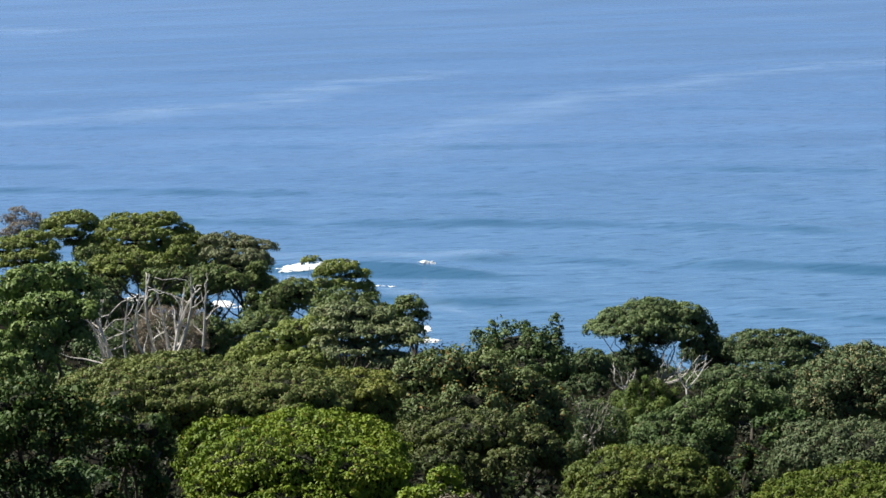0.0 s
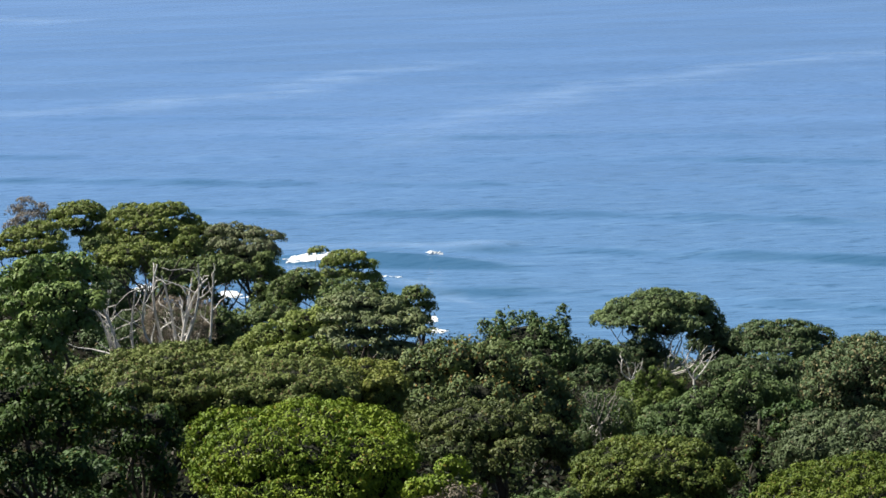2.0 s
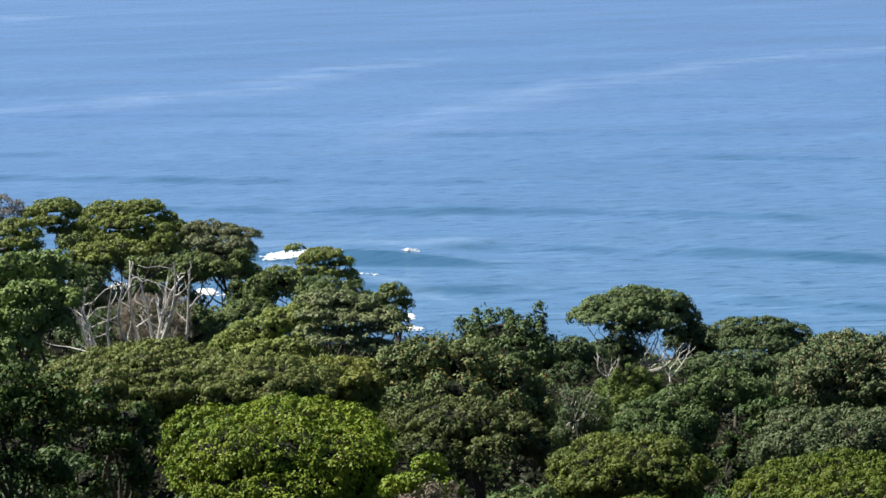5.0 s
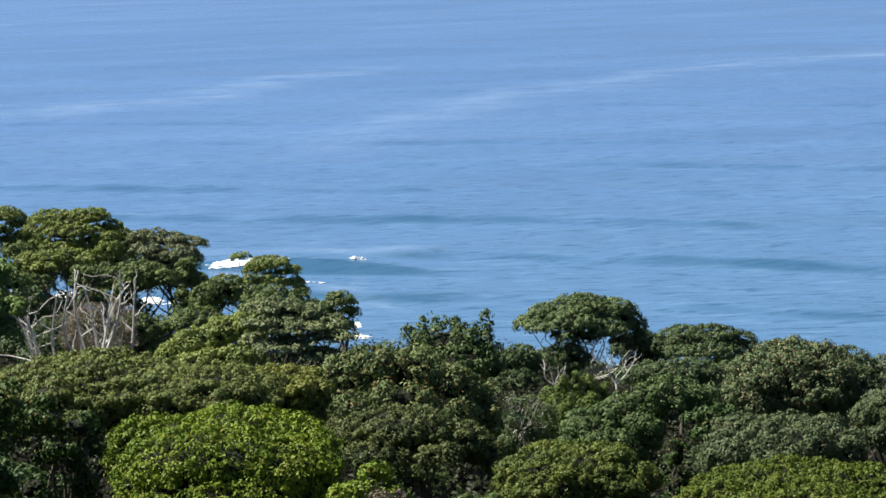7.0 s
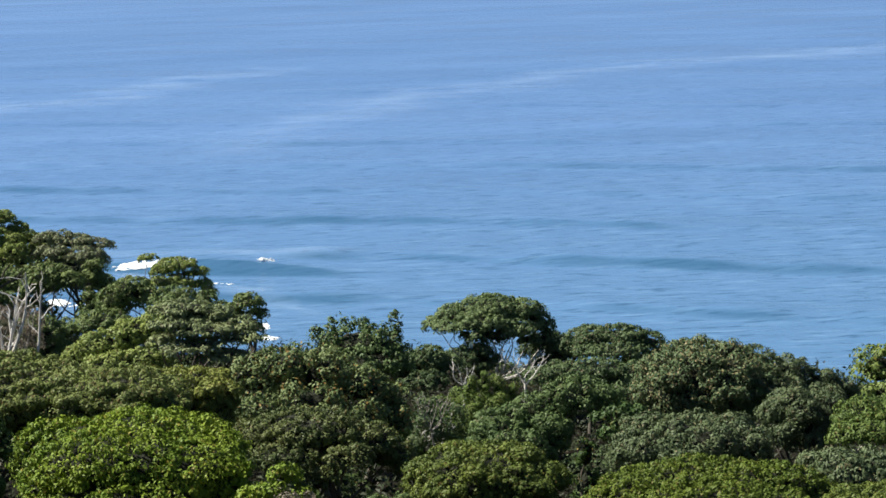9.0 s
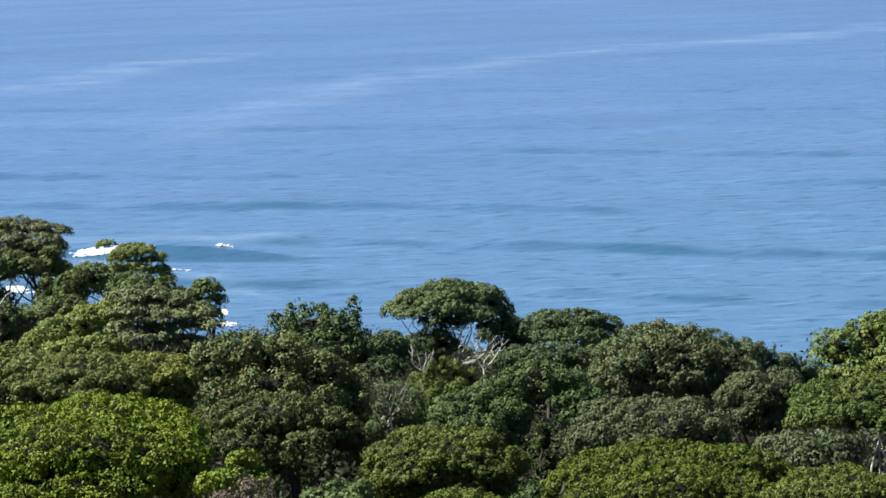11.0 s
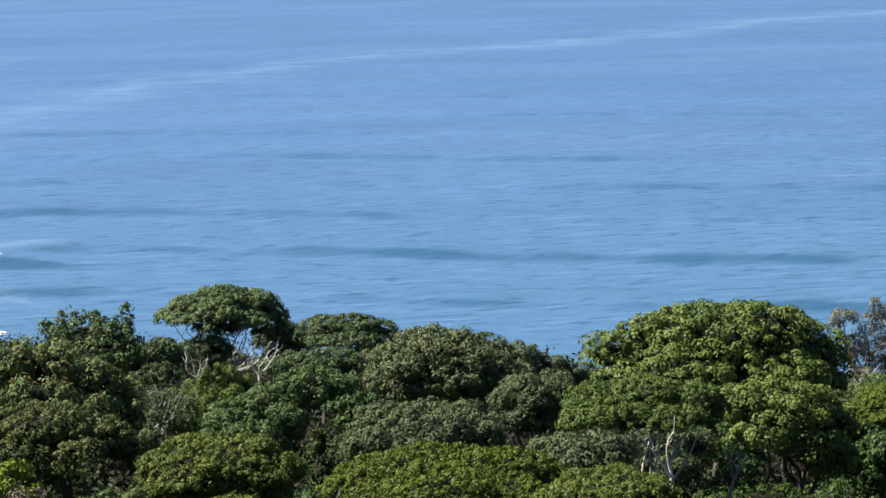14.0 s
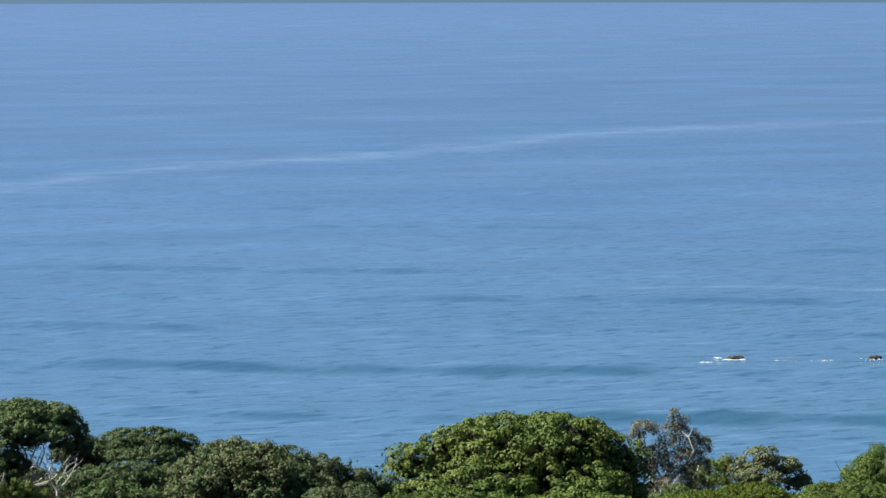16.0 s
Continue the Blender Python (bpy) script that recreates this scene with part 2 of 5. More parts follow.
b.inputs["Base Color"].default_value, b.inputs["Roughness"].default_value = (0.50, 0.70, 0.92, 1), 0.6

ROCK, n, l, b = material("wet_brown_rock")
p = place_of(n)
l.new(mixed(n, l, noisy(n, l, p, 0.9, 5, 0.7), (0.050, 0.045, 0.042), (0.11, 0.098, 0.088)), b.inputs["Base Color"])
b.inputs["Roughness"].default_value = 0.5
bumped(n, l, b, noisy(n, l, p, 2.0, 5, 0.7), 0.9, 0.2)


# ---- helpers ----
def mesh_of(name, verts, faces, mat, smooth=False, uvs=None):
    me = bpy.data.meshes.new(name)
    verts = np.asarray(verts, dtype=np.float32)
    faces = np.asarray(faces, dtype=np.int32)
    k = faces.shape[1]
    me.vertices.add(len(verts))
    me.vertices.foreach_set("co", verts.ravel())
    me.loops.add(faces.size)
    me.loops.foreach_set("vertex_index", faces.ravel())
    me.polygons.add(len(faces))
    me.polygons.foreach_set("loop_start", np.arange(0, faces.size, k, dtype=np.int32))
    me.polygons.foreach_set("loop_total", np.full(len(faces), k, dtype=np.int32))
    me.polygons.foreach_set("use_smooth", np.full(len(faces), smooth))
    if uvs is not None:
        layer = me.uv_layers.new(name="UVMap")
        layer.data.foreach_set("uv", np.asarray(uvs, dtype=np.float32)[faces.ravel()].ravel())
    me.materials.append(mat)
    me.update(calc_edges=True)
    me.validate()
    return me


def leafy_mesh(name, quads, leaf_mat, verts, tris, core_mat):
    """Leaf blades (four corners each) together with the solid inside of a crown."""
    me = bpy.data.meshes.new(name)
    a_, b_ = len(quads), len(verts)
    me.vertices.add(a_ + b_)
    me.vertices.foreach_set("co", np.concatenate([quads, verts]).astype(np.float32).ravel())
    loops = np.concatenate([np.arange(a_), (tris + a_).ravel()]).astype(np.int32)
    total = np.concatenate([np.full(a_ // 4, 4), np.full(len(tris), 3)]).astype(np.int32)
    me.loops.add(len(loops))
    me.loops.foreach_set("vertex_index", loops)
    me.polygons.add(len(total))
    me.polygons.foreach_set("loop_start", np.concatenate([[0], np.cumsum(total)[:-1]]).astype(np.int32))
    me.polygons.foreach_set("loop_total", total)
    me.polygons.foreach_set("material_index", np.concatenate([np.zeros(a_ // 4), np.ones(len(tris))]).astype(np.int32))
    me.materials.append(leaf_mat)
    me.materials.append(core_mat)
    me.update(calc_edges=True)
    me.validate()
    return me


def grid_faces(rows, cols):
    i = np.arange((rows - 1) * (cols - 1))
    r, c = i // (cols - 1), i % (cols - 1)
    a = r * cols + c
    return np.stack([a, a + 1, a + cols + 1, a + cols], 1)


def under(parent, name, me, label=""):
    ob = new(name, me)
    ob.parent = parent
    return tagged(ob, label)


# ---- land and sea ----
def coast(x):
    """How far out the waterline runs, for x across."""
    return 262 - 0.45 * np.clip(x, -60, 260) + 0.8 * np.clip(-20 - x, 0, 70) + 3 * np.sin(x * 0.11) + 2 * np.sin(x * 0.043 + 1)


def land(x, y):
    """The height of the ground."""
    s = coast(x) - y
    z = np.interp(s, [-900, -60, -15, 0, 20, 40, 100, 160, 182, 210, 236, 250, 262, 400, 5000],
                  [-30, -5, -1.3, 0.05, 1.7, 4, 12, 24, 29, 39, 49, 55, 58.2, 62, 80])
    ripple = 0.5 * np.sin(x * 0.13 + 0.7) * np.sin(y * 0.11) + 0.3 * np.sin(x * 0.31 + y * 0.23)
    return z + ripple * np.clip((s - 10) / 40, 0, 1) * np.clip((250 - s) / 30, 0, 1)


def steps(*runs):
    """Stops along a line: runs of (start, end, count)."""
    return np.concatenate([np.linspace(a, b, c, endpoint=False) for a, b, c in runs])


gx = np.concatenate([steps((-4800, -400, 14), (-400, -110, 16), (-110, 200, 104), (200, 500, 16), (500, 4800, 14)), [4800]])
gy = np.concatenate([steps((-4800, -300, 14), (-300, -20, 10), (-20, 340, 120), (340, 900, 12), (900, 4800, 8)), [4800]])
GX, GY = np.meshgrid(gx, gy)
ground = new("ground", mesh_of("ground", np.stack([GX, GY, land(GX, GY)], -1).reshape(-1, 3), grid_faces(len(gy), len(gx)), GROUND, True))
tagged(ground, "leaf-littered forest slope, darkened as tree shade, running down to pale sand", "ground", kind="structure")


def swell(x, y):
    """The height of the sea: long swells from offshore that rise towards the beach."""
    ang = radians(SWELL)
    q = x * math.sin(ang) + y * math.cos(ang)
    c = x * math.cos(ang) - y * math.sin(ang)
    bend = 2.2 * np.sin(c * 0.021 + 0.5) + 1.3 * np.sin(c * 0.053 + q * 0.01)
    # crests stand at 284 and 318, and further apart offshore
    ph = 2 * np.pi * (q + bend - 284) / (34 + 0.011 * np.clip(q - 284, 0, 1500))
    ph = ph - 0.45 * np.sin(ph)        # steeper on the side that faces the land
    peak = ((1 + np.cos(ph + 0.3 * np.sin(ph))) / 2) ** 8.0
    row = np.floor((ph + np.pi) / (2 * np.pi))
    along = np.clip(0.72 + 0.3 * np.sin(c * 0.027 + row * 2.4) + 0.18 * np.sin(c * 0.11 + row * 1.3) + 0.14 * np.sin(c * 0.31 + row * 4.1), 0.25, 1.2)
    out = coast(x) - y
    high = np.interp(-out, [-5, 0, 15, 40, 110, 300, 900, 1800], [0, 0.03, 0.45, 1.10, 0.85, 0.62, 0.30, 0.0])
    big = 1.9 * np.exp(-((q - 306) / 3.2) ** 2) * np.exp(-((x + 12) / 20) ** 2)
    small = 0.06 * np.sin(c * 0.35 + q * 0.55) * np.sin(q * 0.41 - c * 0.11)
    return high * along * peak + big + small * np.clip(-out / 20, 0, 1)


dist = [212.0]
while dist[-1] < 4950:
    dist.append(dist[-1] + max(1.0, 0.0056 * dist[-1]))
dist = np.array(dist)
turn = np.radians(np.concatenate([steps((-88, -22, 24), (-22, 38, 160), (38, 88, 20)), [88]]))
TT, DD = np.meshgrid(turn, dist)
SX, SY = DD * np.sin(TT), DD * np.cos(TT)
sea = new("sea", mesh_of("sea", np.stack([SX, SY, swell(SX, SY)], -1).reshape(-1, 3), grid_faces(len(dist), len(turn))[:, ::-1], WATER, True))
tagged(sea, "blue open sea with low swells rolling towards the beach", "sea", kind="structure")


def foam(x, y, rx, ry, seed, tilt=0.0, cover=0.5, high=0.25, label="broken white foam on the shallow blue water"):
    """A ragged patch of white water, lying on the swell."""
    nx, ny = 44, 26
    u, v = np.meshgrid(np.linspace(-1, 1, nx), np.linspace(-1, 1, ny))
    ca, sa = math.cos(radians(tilt)), math.sin(radians(tilt))
    X = x + u * rx * ca - v * ry * sa
    Y = y + u * rx * sa + v * ry * ca
    nz = np.array([noise.fractal(Vector((a * 2.3 + seed * 7.1, b_ * 2.0, seed * 3.7)), 0.8, 2.0, 4) for a, b_ in zip((u * rx / max(ry, 0.5)).ravel() * 0.6, v.ravel())]).reshape(u.shape)
    h = (1 - u * u - v * v) + nz * 1.1 - (1 - cover)
    Z = swell(X, Y) + 0.03 + high * np.clip(h, 0, 1) * (0.7 + 0.6 * nz)
    keep = h > 0
    f = grid_faces(ny, nx)
    f = f[keep.ravel()[f].all(1)]
    ob = new("foam", mesh_of("foam", np.stack([X, Y, Z], -1).reshape(-1, 3), f, FOAM, True))
    return tagged(ob, label, "foam", "white water along the shore", "stuff")


foam(-23.3, 331.6, 4.2, 1.2, 1, -14, 1.2, 0.18)
foam(-15.5, 329.5, 2.0, 0.9, 2, -16, 0.85, 0.5)
foam(-2.6, 327.0, 1.7, 0.6, 3, -20, 0.85, 0.45, "short white curl of foam on a breaking wave")
foam(-12.5, 316, 5, 3.0, 4, -30, 0.35, 0.06)
foam(-3.6, 284, 2.2, 3.4, 5, 0, 0.4, 0.12)
foam(-2.6, 275, 2.2, 2.4, 6, -10, 0.5, 0.15)
foam(-47.6, 314, 2.4, 3.0, 7, 0, 0.7, 0.3)
foam(-33.5, 307, 8.0, 4.0, 8, 5, 0.45, 0.2)
foam(-62, 332, 9.0, 4.0, 9, 10, 0.6, 0.4)


def slick(name, points, width, seed, label):
    """A long thin film of foam drifting in a line on the open water."""
    pts = [Vector((a, b_, 0)) for a, b_ in points]
    line = []
    for i in range(len(pts) - 1):
        p0, p1, p2, p3 = pts[max(i - 1, 0)], pts[i], pts[i + 1], pts[min(i + 2, len(pts) - 1)]
        for k in range(14):
            s = k / 14
            line.append(0.5 * (2 * p1 + (p2 - p0) * s + (2 * p0 - 5 * p1 + 4 * p2 - p3) * s * s + (3 * p1 - p0 - 3 * p2 + p3) * s ** 3))
    line.append(pts[-1])
    verts, uvs, cols = [], [], 7
    for i, q in enumerate(line):
        d = (line[min(i + 1, len(line) - 1)] - line[max(i - 1, 0)]).normalized()
        side = Vector((-d.y, d.x, 0))
        w = width * (0.7 + 0.6 * noise.noise(Vector((i * 0.13, seed, 0))))
        for j in range(cols):
            o = q + side * w * (j / (cols - 1) - 0.5) * 2
            verts.append((o.x, o.y, float(swell(np.array(o.x), np.array(o.y))) + 0.12))
            uvs.append((i / (len(line) - 1), j / (cols - 1)))
    ob = new(name, mesh_of(name, verts, grid_faces(len(line), cols)[:, ::-1], SLICK, True, uvs))
    return tagged(ob, label, "foam line", "foam lines on the open sea", "stuff")


slick("foam_line", [(-150, 578), (-103, 586), (-78, 604), (-49, 615), (-31, 663), (-6, 685), (8, 700)], 28, 1, "pale winding line of foam film on open sea")
slick("foam_line", [(-16, 455), (2, 515), (19, 551), (36, 588), (61, 602), (92, 640), (134, 662), (183, 676), (234, 704), (309, 752), (432, 775), (560, 790)], 29, 2, "long pale line of foam film crossing the sea")
slick("foam_line", [(-330, 1120), (-250, 1080), (-205, 1030), (-170, 1000)], 34, 3, "pale broad drift of foam film far offshore")
slick("foam_line", [(-46, 352), (-26, 346), (-8, 342), (14, 336)], 6, 5, "thin pale foam spread behind a breaking wave")
slick("foam_line", [(-22, 322), (-9, 312), (-2, 300), (6, 288)], 5, 6, "thin pale foam drifting in front of the beach")
slick("foam_line", [(150, 372), (175, 366), (205, 352), (240, 346)], 4, 4, "thin pale foam streak trailing past the rocks")


def sea_rock(x, y, rx, ry, h, seed, label):
    bm = bmesh.new()
    bmesh.ops.create_icosphere(bm, subdivisions=4, radius=1)
    for v in bm.verts:
        d = v.co.copy()
        k = 1 + 0.35 * noise.fractal(d * 1.3 + Vector((seed * 5, 0, 0)), 0.8, 2.0, 4)
        v.co = Vector((d.x * rx * k, d.y * ry * k, d.z * h * k))
    me = bpy.data.meshes.new("rock")
    bm.to_mesh(me)
    bm.free()
    me.materials.append(ROCK)
    ob = new("rock", me)
    ob.location = (x, y, 0.05)
    return tagged(ob, label, "rock", "rocks off the shore")


sea_rock(141.6, 296.6, 1.5, 0.7, 0.36, 1, "low brown wet rock awash with white foam")
sea_rock(162.6, 289.6, 1.1, 0.7, 0.5, 2, "small dark wet rock breaking the sea surface")
foam(141, 296, 3.6, 1.3, 11, -18, 0.2, 0.08, "white foam washing round a low rock")
foam(139.2, 297.4, 0.8, 0.4, 12, -18, 0.7, 0.25, "white foam washing round a low rock")
foam(135.2, 293.3, 1.5, 0.6, 13, -15, 0.5, 0.1, "white foam washing round a low rock")
foam(161.8, 289.2, 2.4, 0.8, 14, -18, 0.3, 0.1, "white foam washing round a low rock")
foam(154.0, 290.3, 3.2, 0.45, 15, -18, 0.1, 0.05, "white foam washing round a low rock")
foam(147.5, 292.5, 4.0, 0.5, 17, -18, 0.1, 0.05, "white foam washing round a low rock")


# ---- trees ----
def blades(points, outward, count, spread, length, wide, rng, droop=0.15, rise=0.9):
    """Leaf blades: count leaves round each point, lying over the crown's surface."""
    p = np.repeat(points, count, 0)
    o = np.repeat(outward, count, 0)
    m = len(p)
    off = rng.normal(0, spread * 0.5, (m, 3))
    p = p + off
    t = off + rng.normal(0, spread * 0.2, (m, 3))
    t -= o * (t * o).sum(1, keepdims=True)
    t /= np.linalg.norm(t, axis=1, keepdims=True) + 1e-9
    along = t + o * rng.uniform(0.0, rise, (m, 1)) + np.array([0, 0, -droop])
    along /= np.linalg.norm(along, axis=1, keepdims=True)
    face = o + np.array([0, 0, 0.22]) + rng.normal(0, 0.36, (m, 3))
    face -= along * (face * along).sum(1, keepdims=True)
    face /= np.linalg.norm(face, axis=1, keepdims=True) + 1e-9
    side = np.cross(along, face)
    ln = length * rng.uniform(0.65, 1.35, (m, 1))
    w = ln * wide * 0.5
    a = p - along * ln * 0.35
    tip = p + along * ln * 0.65 - face * ln * 0.08
    mid = p + face * ln * 0.10
    v = np.stack([a, mid + side * w, tip, mid - side * w], 1).reshape(-1, 3)
    return v


def apart(points, size, rng):
    """Which of the points to keep so that they stand about that far from each other."""
    turn_ = Euler(rng.uniform(0, 3, 3)).to_matrix()
    q = points @ np.array(turn_)
    order = rng.permutation(len(q))
    cell = np.floor(q[order] / size).astype(np.int64)
    first = np.unique(cell, axis=0, return_index=True)[1]
    return order[first]


def clumps(points, outward, radius, flat, count, upright, ln, wide, ragged, rng):
    """Pillows of leaves: count leaves over the upper side of each pillow, lying like scales and drooping at its rim."""
    m = len(points)
    up_ = np.array([0, 0, 1.0])
    axis = outward * (1 - upright) + up_ * upright + rng.normal(0, 0.16, (m, 3))
    axis /= np.linalg.norm(axis, axis=1, keepdims=True) + 1e-9
    u = np.cross(axis, rng.normal(0, 1, (m, 3)))
    u /= np.linalg.norm(u, axis=1, keepdims=True) + 1e-9
    w = np.cross(axis, u)
    size = radius * rng.uniform(0.6, 1.35, m)
    total = m * count
    axis, u, w, c = (np.repeat(q, count, 0) for q in (axis, u, w, points))
    r = np.repeat(size, count)[:, None]
    k = np.tile(np.arange(count), m)
    polar = np.radians(6 + 92 * ((k + 0.5) / count) ** 0.6)[:, None] + rng.normal(0, 0.16, (total, 1))
    around = (k * 2.39996)[:, None] + rng.normal(0, 0.35, (total, 1)) + np.repeat(rng.uniform(0, 6.3, m), count)[:, None]
    ring = u * np.cos(around) + w * np.sin(around)
    lift, reach = np.cos(polar), np.sin(polar)
    p = c + (axis * lift * flat + ring * reach) * r * rng.uniform(0.72, 1.0 + ragged * 0.3, (total, 1))
    out = axis * lift + ring * reach * (0.55 + 0.35 * flat)
    face = out + axis * 0.25 + rng.normal(0, 0.10 + 0.22 * ragged, (total, 3))
    face /= np.linalg.norm(face, axis=1, keepdims=True) + 1e-9
    along = ring * (0.35 + lift) - axis * reach * 0.75 + rng.normal(0, 0.45, (total, 3)) - up_ * 0.15
    along -= face * (face * along).sum(1, keepdims=True)
    along /= np.linalg.norm(along, axis=1, keepdims=True) + 1e-9
    side = np.cross(along, face)
    lz = ln * rng.uniform(0.65, 1.3, (total, 1))
    hw = lz * wide * 0.55
    a = p - along * lz * 0.45
    tip = p + along * lz * 0.55 - face * lz * 0.12
    mid = p + face * lz * 0.05
    return np.stack([a, mid + side * hw, tip, mid - side * hw], 1).reshape(-1, 3)


def tube(points, radii, sides=7):
    """A round, tapered limb through the points."""
    pts = [Vector(q) for q in points]
    verts = []
    for i, q in enumerate(pts):
        d = (pts[min(i + 1, len(pts) - 1)] - pts[max(i - 1, 0)]).normalized()
        u = d.cross(Vector((0.3, 1, 0.1))).normalized()
        w = d.cross(u)
        for k in range(sides):
            g = 2 * math.pi * k / sides
            verts.append(q + (u * math.cos(g) + w * math.sin(g)) * radii[i])
    faces = []
    for i in range(len(pts) - 1):
        for k in range(sides):
            a_, b_ = i * sides + k, i * sides + (k + 1) % sides
            faces.append((a_, b_, b_ + sides, a_ + sides))
    return verts, faces


def bent(a, b_, r0, r1, rng, wobble=0.08, n_=7, sag=0.0):
    """A crooked limb from a to b_, as points and radii."""
    a, b_ = np.array(a, float), np.array(b_, float)
    ln = np.linalg.norm(b_ - a)
    off = rng.normal(0, wobble * ln, (2, 3))
    s = np.linspace(0, 1, n_)
    pts = a + np.outer(s, b_ - a) + np.outer(np.sin(s * np.pi), off[0]) + np.outer(np.sin(s * 2 * np.pi), off[1] * 0.6)
    pts[:, 2] += sag * ln * np.sin(s * np.pi)
    return pts, r0 + (r1 - r0) * s ** 0.8


def style(leaf, ln, wide, form, lobes, label, clump=0.5, flat=0.7, gap=0.95, drop=0.06, low=-0.6, square=2.4, crease=0.10,
          upright=0.45, ragged=0.5, cover=1.5, bark=None, lobe=0.40):
    """How a kind of tree looks: its leaves, the form of its crown, the size of its leafy clumps and the gaps between them."""
    return dict(leaf=leaf, ln=ln, wide=wide, form=form, lobes=lobes, label=label, clump=clump, flat=flat, gap=gap, drop=drop, low=low,
                square=square, crease=crease, upright=upright, ragged=ragged, cover=cover, bark=bark or BARK, lobe=lobe)


